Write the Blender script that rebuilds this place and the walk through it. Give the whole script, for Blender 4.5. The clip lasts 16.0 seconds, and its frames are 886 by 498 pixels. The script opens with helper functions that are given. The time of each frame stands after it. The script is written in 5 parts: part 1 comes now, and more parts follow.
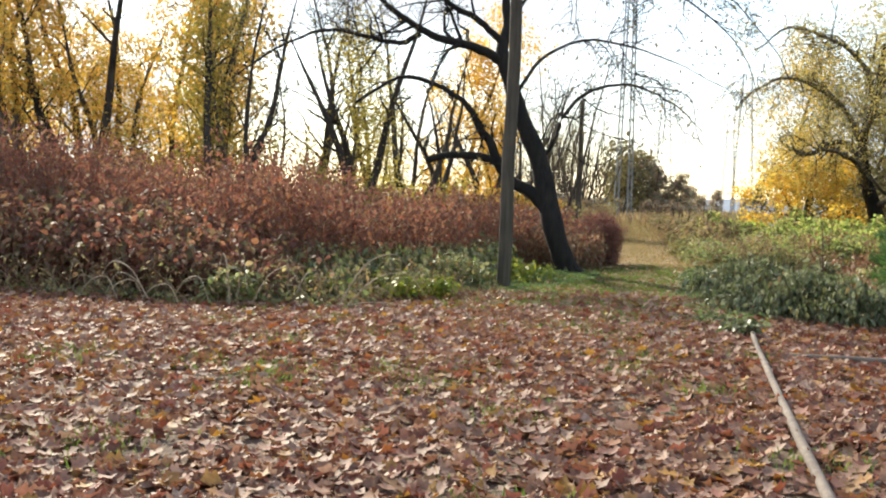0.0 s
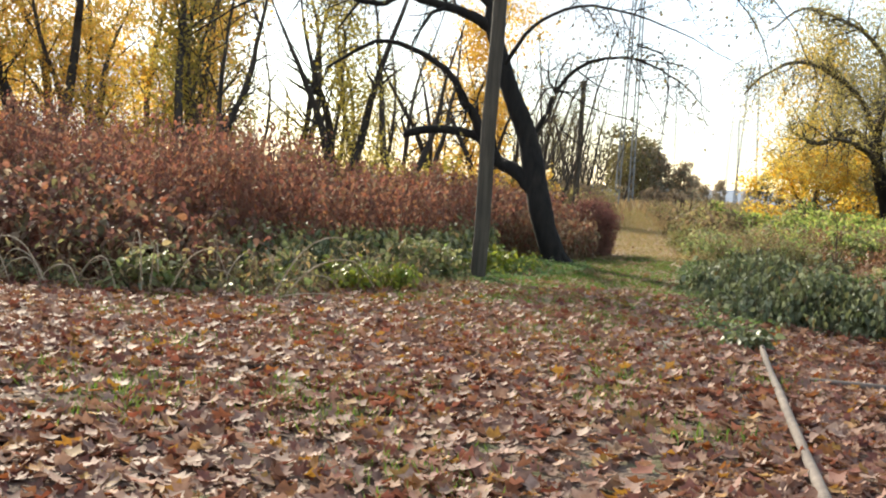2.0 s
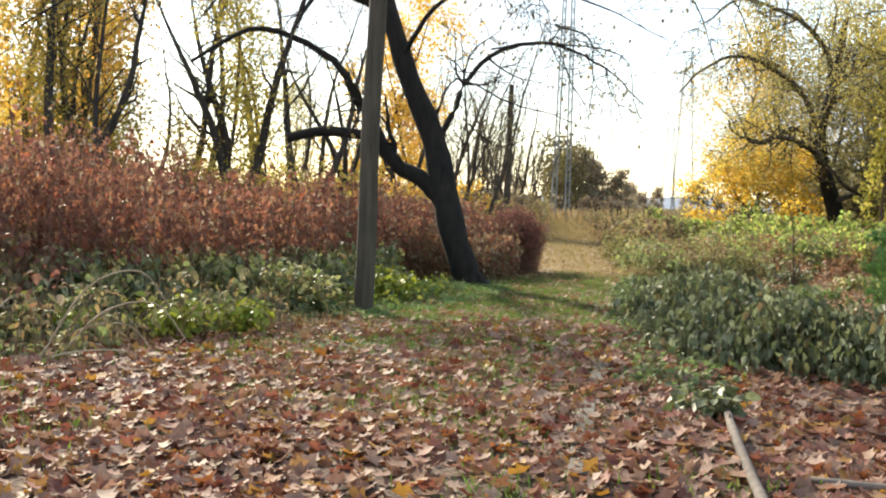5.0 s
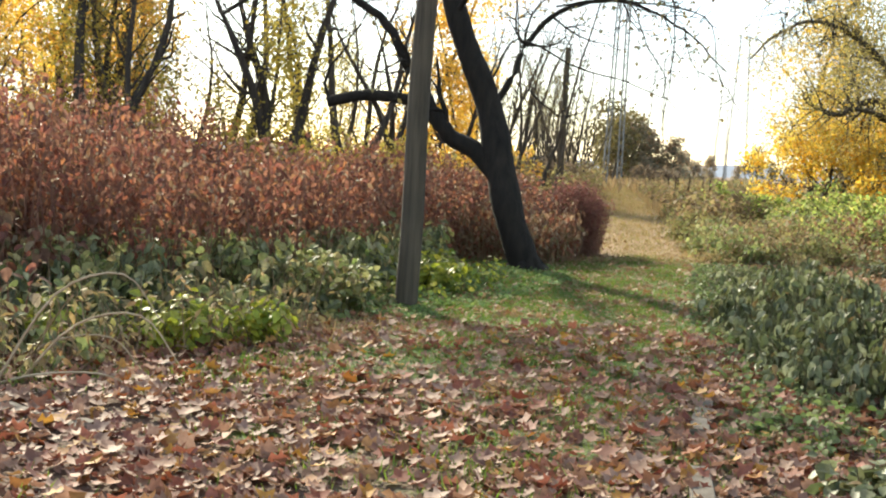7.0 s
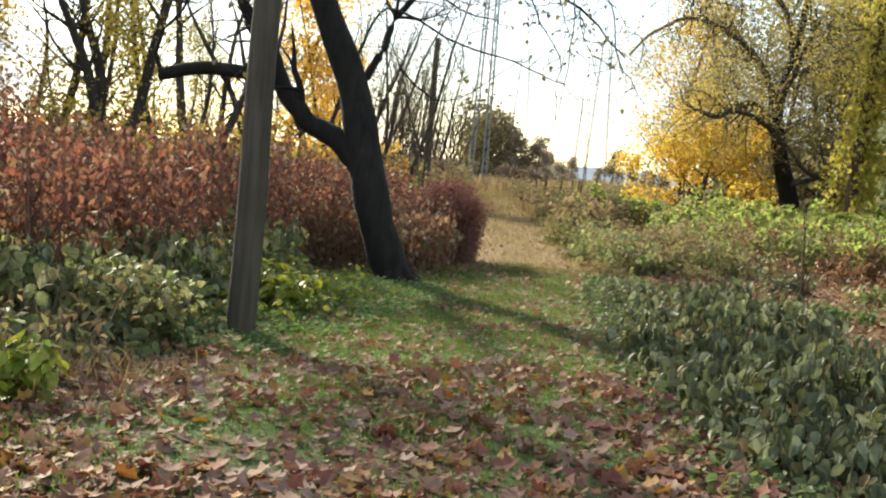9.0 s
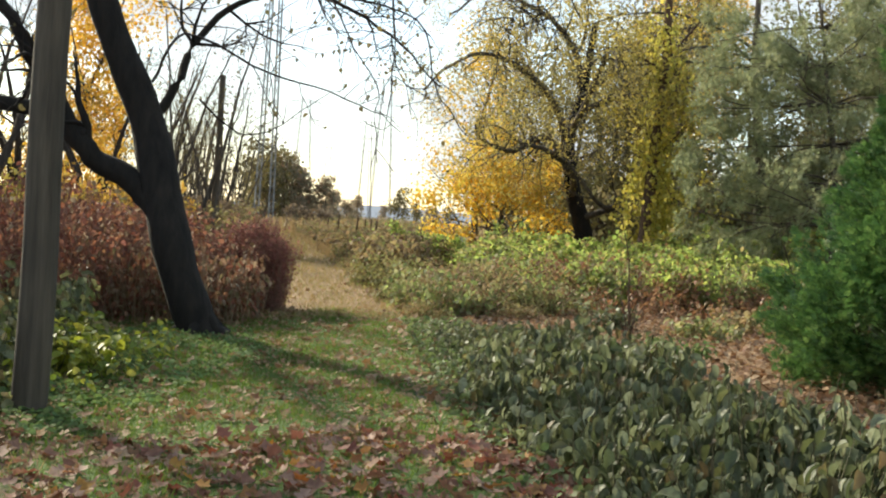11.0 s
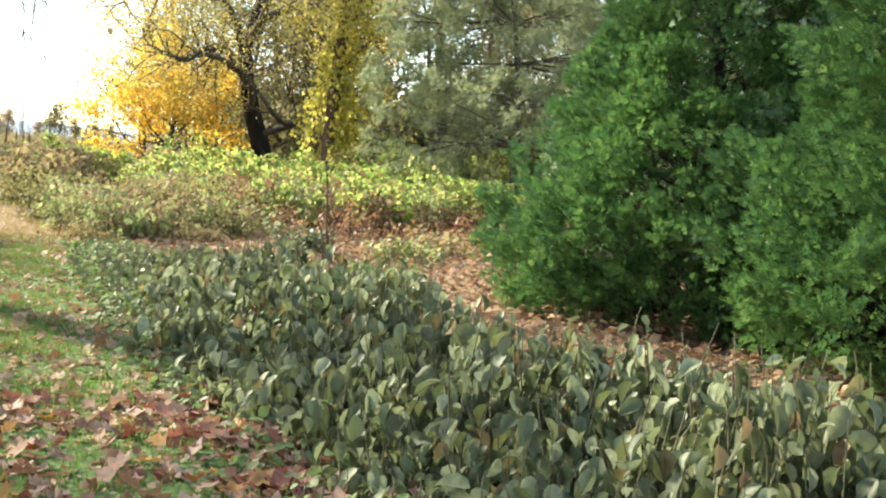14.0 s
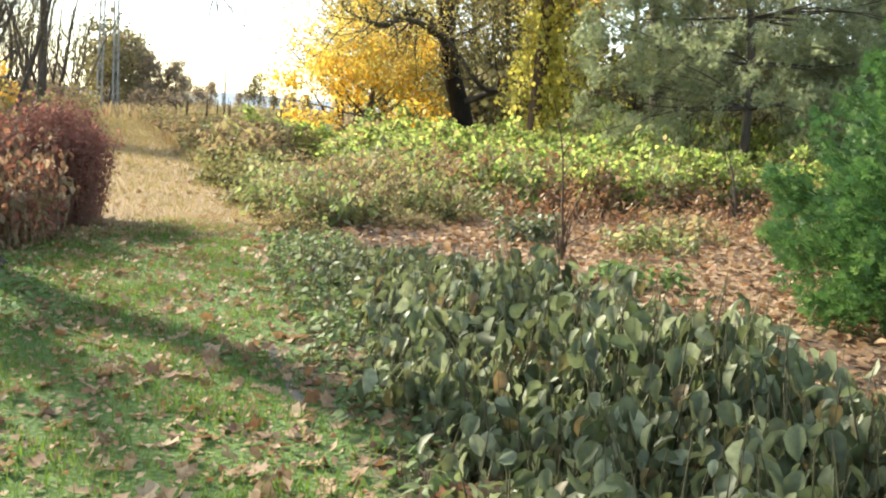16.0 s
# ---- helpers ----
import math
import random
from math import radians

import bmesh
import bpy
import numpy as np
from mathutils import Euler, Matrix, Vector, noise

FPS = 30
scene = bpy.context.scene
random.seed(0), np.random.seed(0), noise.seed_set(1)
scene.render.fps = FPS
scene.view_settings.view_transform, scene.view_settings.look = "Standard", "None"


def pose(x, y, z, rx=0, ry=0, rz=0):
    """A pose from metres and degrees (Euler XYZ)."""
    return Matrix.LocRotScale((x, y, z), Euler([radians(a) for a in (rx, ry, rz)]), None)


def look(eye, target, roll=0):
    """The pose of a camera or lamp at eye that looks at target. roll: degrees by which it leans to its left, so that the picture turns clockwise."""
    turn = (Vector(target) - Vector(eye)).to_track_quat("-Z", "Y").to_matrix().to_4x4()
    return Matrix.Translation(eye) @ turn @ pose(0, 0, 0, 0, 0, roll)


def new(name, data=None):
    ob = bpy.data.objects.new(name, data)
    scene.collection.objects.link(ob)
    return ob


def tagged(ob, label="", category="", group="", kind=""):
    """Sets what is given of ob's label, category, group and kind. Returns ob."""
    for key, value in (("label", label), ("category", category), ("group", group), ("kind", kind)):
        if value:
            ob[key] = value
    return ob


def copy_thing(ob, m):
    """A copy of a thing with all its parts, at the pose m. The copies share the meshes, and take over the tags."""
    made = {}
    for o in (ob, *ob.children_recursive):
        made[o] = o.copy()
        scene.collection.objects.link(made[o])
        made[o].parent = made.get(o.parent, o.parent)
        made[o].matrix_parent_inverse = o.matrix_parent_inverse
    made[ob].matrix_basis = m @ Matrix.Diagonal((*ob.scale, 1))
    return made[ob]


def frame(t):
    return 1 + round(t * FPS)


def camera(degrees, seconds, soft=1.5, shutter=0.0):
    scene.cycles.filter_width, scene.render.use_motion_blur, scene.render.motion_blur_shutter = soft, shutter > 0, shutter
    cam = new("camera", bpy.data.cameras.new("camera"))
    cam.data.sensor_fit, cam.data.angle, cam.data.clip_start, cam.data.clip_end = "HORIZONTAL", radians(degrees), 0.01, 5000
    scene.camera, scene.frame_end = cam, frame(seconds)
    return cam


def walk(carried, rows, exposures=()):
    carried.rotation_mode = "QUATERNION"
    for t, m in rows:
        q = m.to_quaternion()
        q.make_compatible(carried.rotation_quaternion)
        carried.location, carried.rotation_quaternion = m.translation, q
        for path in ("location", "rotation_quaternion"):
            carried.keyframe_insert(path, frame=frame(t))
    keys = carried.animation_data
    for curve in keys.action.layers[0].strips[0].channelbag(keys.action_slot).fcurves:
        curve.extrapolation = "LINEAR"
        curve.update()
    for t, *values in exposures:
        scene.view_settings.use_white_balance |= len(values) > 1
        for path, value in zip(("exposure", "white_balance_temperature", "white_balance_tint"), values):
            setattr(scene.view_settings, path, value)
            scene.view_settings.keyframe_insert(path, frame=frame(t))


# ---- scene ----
cam = camera(43.0, 16.0, soft=2.1)
PATH = [
    (0, (-0.43, 1.018, 1.489), (-0.389, 3.016, 1.401), 2.1),
    (0.5, (-0.324, 1.52, 1.471), (-0.292, 3.517, 1.364), 4.6),
    (1, (-0.203, 2.126, 1.489), (-0.14, 4.123, 1.395), 4.0),
    (1.5, (-0.001, 2.753, 1.471), (0.059, 4.75, 1.376), 6.1),
    (2, (0.133, 3.308, 1.446), (0.174, 5.304, 1.326), 3.9),
    (2.5, (0.354, 4.066, 1.386), (0.505, 6.059, 1.32), 4.0),
    (3, (0.568, 4.785, 1.363), (0.754, 6.775, 1.274), 5.1),
    (3.2, (0.624, 4.995, 1.345), (0.79, 6.986, 1.262), 6.0),
    (5.3, (1.046, 7.047, 1.44), (1.187, 9.04, 1.35), 2.0),
    (5.5, (1.033, 7.237, 1.469), (1.149, 9.231, 1.357), 3.0),
    (6, (0.872, 7.624, 1.538), (0.86, 9.612, 1.314), 3.4),
    (6.5, (0.883, 8.103, 1.581), (0.917, 10.092, 1.376), 3.5),
    (7, (1.042, 8.757, 1.581), (1.106, 10.75, 1.422), 3.5),
    (7.5, (1.145, 9.459, 1.558), (1.324, 11.445, 1.399), 3.0),
    (8, (1.263, 10.114, 1.543), (1.526, 12.086, 1.334), 2.3),
    (8.2, (1.281, 10.343, 1.544), (1.554, 12.314, 1.342), 4.4),
    (10.3, (1.116, 12.613, 1.442), (1.516, 14.572, 1.404), 4.0),
    (10.5, (1.107, 12.639, 1.445), (1.603, 14.576, 1.41), 3.8),
    (11, (1.091, 12.58, 1.466), (1.762, 14.463, 1.417), 3.7),
    (11.5, (1.096, 12.617, 1.459), (1.774, 14.497, 1.381), 3.9),
    (12, (1.059, 12.656, 1.45), (1.728, 14.538, 1.347), 5.7),
    (12.5, (1.136, 12.894, 1.435), (1.819, 14.768, 1.298), 5.1),
    (13, (1.376, 13.366, 1.419), (2.304, 15.131, 1.267), 5.7),
    (13.5, (1.463, 13.774, 1.393), (2.64, 15.385, 1.263), 5.6),
    (14, (1.618, 14.233, 1.314), (2.807, 15.834, 1.17), 4.7),
    (14.5, (1.818, 14.781, 1.362), (2.878, 16.466, 1.173), 6.0),
    (15, (1.952, 15.279, 1.412), (2.938, 17.006, 1.195), 4.2),
    (15.5, (2.159, 15.804, 1.425), (3.123, 17.542, 1.2), 3.4),
    (16, (2.282, 16.327, 1.388), (3.187, 18.095, 1.157), 3.6),
]
walk(cam, [(t, look(eye, target, roll)) for t, eye, target, roll in PATH],
     exposures=[(0, 1.02, 7000, 11), (3, 0.98, 7000, 11), (5.5, 1.2, 7150, 10), (6.5, 1.4, 7200, 10), (7, 1.2, 7200, 9), (8, 1.15, 7200, 9), (10.3, 0.68, 7200, 9), (12.0, 1.15, 7150, 8), (13.5, 1.66, 7000, 6), (14.5, 1.78, 7000, 5), (16, 1.62, 6950, 6)])

# ---- world and sun ----
SUN_AZ, SUN_EL = radians(-24.0), radians(28.5)
world = bpy.data.worlds.new("world")
scene.world = world
world.use_nodes = True
wn, wl = world.node_tree.nodes, world.node_tree.links
wn.clear()
sky = wn.new("ShaderNodeTexSky")
sky.sky_type, sky.sun_disc = "NISHITA", False
sky.sun_elevation, sky.sun_rotation = SUN_EL, SUN_AZ
sky.air_density, sky.dust_density = 1.0, 0.3
w_co = wn.new("ShaderNodeTexCoord")
w_map = wn.new("ShaderNodeMapping")
w_map.inputs["Scale"].default_value = (2.0, 2.0, 5.0)
w_noise = wn.new("ShaderNodeTexNoise")
w_noise.inputs["Scale"].default_value, w_noise.inputs["Detail"].default_value = 1.6, 6.0
w_ramp = wn.new("ShaderNodeValToRGB")
w_ramp.color_ramp.elements[0].position, w_ramp.color_ramp.elements[1].position = 0.40, 0.64
w_mix = wn.new("ShaderNodeMixRGB")
w_mix.inputs[2].default_value = (3.35, 3.8, 4.35, 1)
w_bg, w_out = wn.new("ShaderNodeBackground"), wn.new("ShaderNodeOutputWorld")
w_bg.inputs["Strength"].default_value = 0.15
wl.new(w_co.outputs["Generated"], w_map.inputs[0])
wl.new(w_map.outputs[0], w_noise.inputs["Vector"])
wl.new(w_noise.outputs[0], w_ramp.inputs[0])
wl.new(w_ramp.outputs[0], w_mix.inputs[0])
wl.new(sky.outputs[0], w_mix.inputs[1])
wl.new(w_mix.outputs[0], w_bg.inputs[0])
wl.new(w_bg.outputs[0], w_out.inputs[0])

sun = new("sun", bpy.data.lights.new("sun", "SUN"))
sun.data.energy, sun.data.angle, sun.data.color = 4.6, radians(2.4), (1.0, 0.955, 0.80)
to_sun = Vector((math.sin(SUN_AZ) * math.cos(SUN_EL), math.cos(SUN_AZ) * math.cos(SUN_EL), math.sin(SUN_EL)))
sun.matrix_world = look((0, 0, 30), Vector((0, 0, 30)) - to_sun)

rng = np.random.default_rng(7)


# ---- materials ----
def nodes_of(name):
    m = bpy.data.materials.new(name)
    m.use_nodes = True
    m.node_tree.nodes.clear()
    return m, m.node_tree.nodes, m.node_tree.links


def ramp_of(nn, stops):
    r = nn.new("ShaderNodeValToRGB")
    e = r.color_ramp.elements
    while len(e) < len(stops):
        e.new(0.5)
    for k, (p, c) in zip(e, stops):
        k.position, k.color = p, (*c, 1)
    return r


def leaf_material(name, colours, rough=0.5, through_light=0.35, source="island", vein=30.0):
    """Leaf surface: one colour a leaf out of the list, mottled, letting light through."""
    m, nn, ll = nodes_of(name)
    r = ramp_of(nn, [(i / max(1, len(colours) - 1), c) for i, c in enumerate(colours)])
    if source == "island":
        ll.new(nn.new("ShaderNodeNewGeometry").outputs["Random Per Island"], r.inputs[0])
    else:
        ll.new(nn.new("ShaderNodeObjectInfo").outputs["Random"], r.inputs[0])
    co = nn.new("ShaderNodeTexCoord")
    no = nn.new("ShaderNodeTexNoise")
    no.inputs["Scale"].default_value, no.inputs["Detail"].default_value = vein, 3
    ll.new(co.outputs["Object"], no.inputs["Vector"])
    dark = ramp_of(nn, [(0.3, (0.6, 0.55, 0.5)), (0.7, (1.15, 1.12, 1.05))])
    ll.new(no.outputs[0], dark.inputs[0])
    mul = nn.new("ShaderNodeMixRGB")
    mul.blend_type, mul.inputs[0].default_value = "MULTIPLY", 0.8
    ll.new(r.outputs[0], mul.inputs[1])
    ll.new(dark.outputs[0], mul.inputs[2])
    pr = nn.new("ShaderNodeBsdfPrincipled")
    pr.inputs["Roughness"].default_value = rough
    ll.new(mul.outputs[0], pr.inputs["Base Color"])
    out = nn.new("ShaderNodeOutputMaterial")
    if through_light > 0:
        tr = nn.new("ShaderNodeBsdfTranslucent")
        ll.new(mul.outputs[0], tr.inputs[0])
        mx = nn.new("ShaderNodeMixShader")
        mx.inputs[0].default_value = through_light
        ll.new(pr.outputs[0], mx.inputs[1])
        ll.new(tr.outputs[0], mx.inputs[2])
        ll.new(mx.outputs[0], out.inputs[0])
    else:
        ll.new(pr.outputs[0], out.inputs[0])
    return m


def solid_material(name, a, b, scale=8.0, stretch=(1, 1, 1), rough=0.85, bump=0.4, metal=0.0, fine=6.0, patch=None):
    """Bark, wood, metal: two colours mixed by stretched noise, with relief and large stains."""
    m, nn, ll = nodes_of(name)
    co, mp = nn.new("ShaderNodeTexCoord"), nn.new("ShaderNodeMapping")
    mp.inputs["Scale"].default_value = stretch
    no, big = nn.new("ShaderNodeTexNoise"), nn.new("ShaderNodeTexNoise")
    no.inputs["Scale"].default_value, no.inputs["Detail"].default_value = scale, fine
    no.inputs["Roughness"].default_value = 0.65
    big.inputs["Scale"].default_value = 1.3
    ll.new(co.outputs["Object"], mp.inputs[0])
    ll.new(mp.outputs[0], no.inputs["Vector"])
    ll.new(co.outputs["Object"], big.inputs["Vector"])
    r = ramp_of(nn, [(0.3, a), (0.7, b)])
    ll.new(no.outputs[0], r.inputs[0])
    st = ramp_of(nn, [(0.35, (0.7, 0.7, 0.7)), (0.65, patch or (1.15, 1.15, 1.1))])
    ll.new(big.outputs[0], st.inputs[0])
    mul = nn.new("ShaderNodeMixRGB")
    mul.blend_type, mul.inputs[0].default_value = "MULTIPLY", 0.8
    ll.new(r.outputs[0], mul.inputs[1])
    ll.new(st.outputs[0], mul.inputs[2])
    pr = nn.new("ShaderNodeBsdfPrincipled")
    pr.inputs["Roughness"].default_value, pr.inputs["Metallic"].default_value = rough, metal
    ll.new(mul.outputs[0], pr.inputs["Base Color"])
    if bump:
        bp = nn.new("ShaderNodeBump")
        bp.inputs["Strength"].default_value, bp.inputs["Distance"].default_value = bump, 0.03
        ll.new(no.outputs[0], bp.inputs["Height"])
        ll.new(bp.outputs[0], pr.inputs["Normal"])
    out = nn.new("ShaderNodeOutputMaterial")
    ll.new(pr.outputs[0], out.inputs[0])
    return m


M_BARK = solid_material("dark_bark", (0.004, 0.003, 0.0027), (0.024, 0.019, 0.015), 9, (1, 1, 0.25), 0.95, 1.0)
M_BARK_GREY = solid_material("grey_bark", (0.035, 0.028, 0.022), (0.14, 0.115, 0.09), 10, (1, 1, 0.2), 0.95, 0.8)
M_BARK_BROWN = solid_material("brown_bark", (0.05, 0.03, 0.02), (0.15, 0.09, 0.06), 10, (1, 1, 0.2), 0.95, 0.8)
M_BARK_DARK = solid_material("dark_grey_bark", (0.022, 0.017, 0.014), (0.075, 0.06, 0.048), 10, (1, 1, 0.2), 0.95, 0.8)
M_WOOD = solid_material("weathered_wood", (0.038, 0.032, 0.024), (0.12, 0.10, 0.075), 14, (1, 1, 0.06), 0.9, 0.5)
M_LOG = solid_material("bare_log_wood", (0.10, 0.075, 0.062), (0.22, 0.175, 0.15), 8, (1, 1, 1), 0.85, 0.4)
M_PLANK = solid_material("grey_plank_wood", (0.07, 0.058, 0.046), (0.165, 0.14, 0.115), 10, (1, 1, 1), 0.9, 0.4)
M_STEEL = solid_material("galvanised_steel", (0.16, 0.17, 0.18), (0.30, 0.31, 0.32), 3, (1, 1, 1), 0.55, 0, 0.6)
M_STALK_RED = solid_material("red_brown_stalk", (0.14, 0.06, 0.045), (0.30, 0.15, 0.10), 3, (1, 1, 1), 0.7, 0)
M_STALK_DRY = solid_material("dry_stalk", (0.16, 0.10, 0.06), (0.36, 0.26, 0.16), 3, (1, 1, 1), 0.8, 0)
M_STALK_GREEN = solid_material("green_stalk", (0.06, 0.05, 0.025), (0.14, 0.13, 0.06), 3, (1, 1, 1), 0.7, 0)
M_STALK_BLEACHED = solid_material("bleached_stalk", (0.30, 0.22, 0.14), (0.52, 0.42, 0.30), 5, (1, 1, 1), 0.8, 0)
M_SIGN = solid_material("white_sign_paint", (0.72, 0.72, 0.70), (0.82, 0.82, 0.80), 6, (1, 1, 1), 0.5, 0)
# blue-grey is aerial haze painted into the ridge's base colour
M_HILL = solid_material("haze_tinted_hill", (0.20, 0.25, 0.33), (0.27, 0.31, 0.38), 0.03, (1, 1, 1), 1.0, 0)

LITTER = [(0.128, 0.036, 0.026), (0.254, 0.087, 0.057), (0.339, 0.130, 0.093), (0.305, 0.174, 0.122), (0.389, 0.253, 0.194), (0.254, 0.124, 0.079), (0.169, 0.062, 0.040),
          (0.441, 0.304, 0.244), (0.305, 0.124, 0.053), (0.254, 0.151, 0.111), (0.466, 0.246, 0.043), (0.272, 0.072, 0.036), (0.356, 0.217, 0.165), (0.187, 0.094, 0.065)]
M_LITTER = leaf_material("fallen_leaf", LITTER, 0.68, 0.3)
M_LITTER_ONE = leaf_material("fallen_leaf_single", LITTER, 0.68, 0.3, "object")
M_TAWNY = leaf_material("tawny_fallen_leaf", [(0.340, 0.204, 0.111), (0.425, 0.281, 0.170), (0.255, 0.136, 0.076), (0.476, 0.348, 0.230), (0.306, 0.170, 0.085), (0.204, 0.102, 0.060)], 0.7, 0.3)
M_RED_LEAF = leaf_material("red_thicket_leaf", [(0.162, 0.061, 0.049), (0.257, 0.100, 0.074), (0.207, 0.090, 0.076), (0.316, 0.157, 0.111), (0.296, 0.093, 0.051), (0.346, 0.189, 0.127),
                                               (0.148, 0.068, 0.058), (0.266, 0.152, 0.116), (0.374, 0.168, 0.083), (0.197, 0.126, 0.074), (0.414, 0.347, 0.264)], 0.6, 0.6)
M_OLIVE_RED = leaf_material("browned_thicket_leaf", [(0.16, 0.065, 0.042), (0.24, 0.10, 0.06), (0.15, 0.14, 0.065), (0.21, 0.19, 0.09), (0.12, 0.06, 0.04), (0.30, 0.15, 0.09), (0.36, 0.29, 0.19), (0.17, 0.11, 0.06)], 0.6, 0.5)
# leaf greens; the palest entries are sun glints put into the colour
KNOT_AND_GLINT_COLOURS = [(0.085, 0.115, 0.05), (0.13, 0.165, 0.075), (0.30, 0.34, 0.215), (0.105, 0.135, 0.06), (0.26, 0.30, 0.17), (0.065, 0.085, 0.04), (0.165, 0.18, 0.075), (0.36, 0.40, 0.27),
                (0.20, 0.235, 0.12), (0.075, 0.095, 0.045), (0.12, 0.145, 0.06), (0.22, 0.15, 0.07)]
M_KNOT = leaf_material("knotweed_leaf", KNOT_AND_GLINT_COLOURS, 0.5, 0.45)
M_UNDER = leaf_material("understory_leaf", [(0.232, 0.300, 0.110), (0.342, 0.410, 0.150), (0.273, 0.287, 0.137), (0.465, 0.478, 0.205), (0.368, 0.287, 0.150), (0.492, 0.492, 0.300),
                                            (0.218, 0.315, 0.095), (0.451, 0.328, 0.164)], 0.46, 0.6)
M_WEED = leaf_material("low_weed_leaf", [(0.12, 0.20, 0.06), (0.18, 0.27, 0.09), (0.15, 0.22, 0.08), (0.26, 0.30, 0.14), (0.11, 0.17, 0.06)], 0.6, 0.5)
M_LIME = leaf_material("yellow_green_leaf", [(0.253, 0.345, 0.046), (0.414, 0.437, 0.057), (0.184, 0.276, 0.046), (0.483, 0.460, 0.081)], 0.45, 0.45)
M_IVY = leaf_material("ground_ivy_leaf", [(0.123, 0.227, 0.078), (0.179, 0.299, 0.111), (0.234, 0.336, 0.099), (0.138, 0.192, 0.078)], 0.8, 0.4)
M_GRASS = leaf_material("grass_blade", [(0.084, 0.170, 0.022), (0.127, 0.229, 0.030), (0.175, 0.255, 0.045), (0.098, 0.178, 0.027), (0.234, 0.246, 0.079)], 0.55, 0.5)
M_STRAW = leaf_material("dry_grass", [(0.34, 0.24, 0.12), (0.46, 0.34, 0.18), (0.28, 0.19, 0.10), (0.38, 0.31, 0.15)], 0.6, 0.35)
M_YELLOW = leaf_material("golden_leaf", [(0.78, 0.46, 0.05), (0.84, 0.55, 0.08), (0.72, 0.52, 0.09), (0.86, 0.62, 0.15), (0.78, 0.40, 0.05)], 0.55, 0.66)
M_GOLD_GREEN = leaf_material("gold_and_green_leaf", [(0.82, 0.50, 0.08), (0.72, 0.47, 0.09), (0.55, 0.48, 0.11), (0.84, 0.57, 0.15), (0.80, 0.42, 0.08), (0.46, 0.42, 0.12)], 0.55, 0.66)
M_WILLOW = leaf_material("pale_yellow_leaf", [(0.46, 0.38, 0.08), (0.36, 0.33, 0.09), (0.55, 0.42, 0.07), (0.28, 0.27, 0.09)], 0.5, 0.6)
M_BUSH = leaf_material("lime_bush_leaf", [(0.372, 0.508, 0.111), (0.197, 0.315, 0.092), (0.517, 0.593, 0.157), (0.260, 0.387, 0.117), (0.600, 0.581, 0.169), (0.341, 0.277, 0.143), (0.435, 0.569, 0.150), (0.165, 0.242, 0.092), (0.269, 0.218, 0.117)], 0.6, 0.72)
M_MAPLE = leaf_material("bright_maple_leaf", [(0.860, 0.560, 0.057), (0.900, 0.650, 0.103), (0.820, 0.627, 0.115), (0.880, 0.470, 0.057), (0.660, 0.627, 0.138), (0.900, 0.739, 0.230)], 0.55, 0.55)
M_GNARL = leaf_material("grey_yellow_leaf", [(0.459, 0.409, 0.144), (0.351, 0.330, 0.132), (0.675, 0.528, 0.132), (0.297, 0.264, 0.120), (0.567, 0.488, 0.168)], 0.6, 0.66)
M_GREYED = leaf_material("olive_grey_leaf", [(0.24, 0.23, 0.11), (0.19, 0.19, 0.10), (0.32, 0.27, 0.11), (0.17, 0.15, 0.09), (0.27, 0.29, 0.12)], 0.65, 0.5)
M_VINE = leaf_material("yellow_vine_leaf", [(0.632, 0.592, 0.121), (0.759, 0.644, 0.138), (0.481, 0.515, 0.121), (0.810, 0.721, 0.241)], 0.55, 0.62)
M_BRUSH = leaf_material("brown_brush_leaf", [(0.356, 0.265, 0.146), (0.450, 0.344, 0.198), (0.291, 0.305, 0.118), (0.397, 0.225, 0.118), (0.330, 0.356, 0.146)], 0.7, 0.45)
M_ARBOR = leaf_material("arborvitae_spray", [(0.056, 0.137, 0.043), (0.094, 0.208, 0.061), (0.155, 0.304, 0.086), (0.049, 0.132, 0.056), (0.233, 0.376, 0.112)], 0.55, 0.34)
# brownish inner foliage, with the crown's inner shade put into its colour
M_INNER_SHADE = leaf_material("shade_darkened_inner_spray", [(0.05, 0.09, 0.035), (0.08, 0.075, 0.04), (0.04, 0.08, 0.035)], 0.7, 0.3)
M_JUNIPER = leaf_material("grey_green_needles", [(0.230, 0.286, 0.156), (0.297, 0.351, 0.195), (0.378, 0.403, 0.234), (0.243, 0.286, 0.169)], 0.7, 0.5)
# far foliage lightened towards grey, so its colour carries the haze
M_HAZED_LEAF = leaf_material("haze_paled_far_foliage", [(0.254, 0.263, 0.194), (0.338, 0.313, 0.227), (0.456, 0.379, 0.275), (0.489, 0.313, 0.227)], 0.8, 0.55)
M_OLIVE = leaf_material("olive_sparse_leaf", [(0.20, 0.19, 0.08), (0.14, 0.13, 0.06), (0.28, 0.22, 0.08), (0.10, 0.09, 0.05)], 0.5, 0.4)


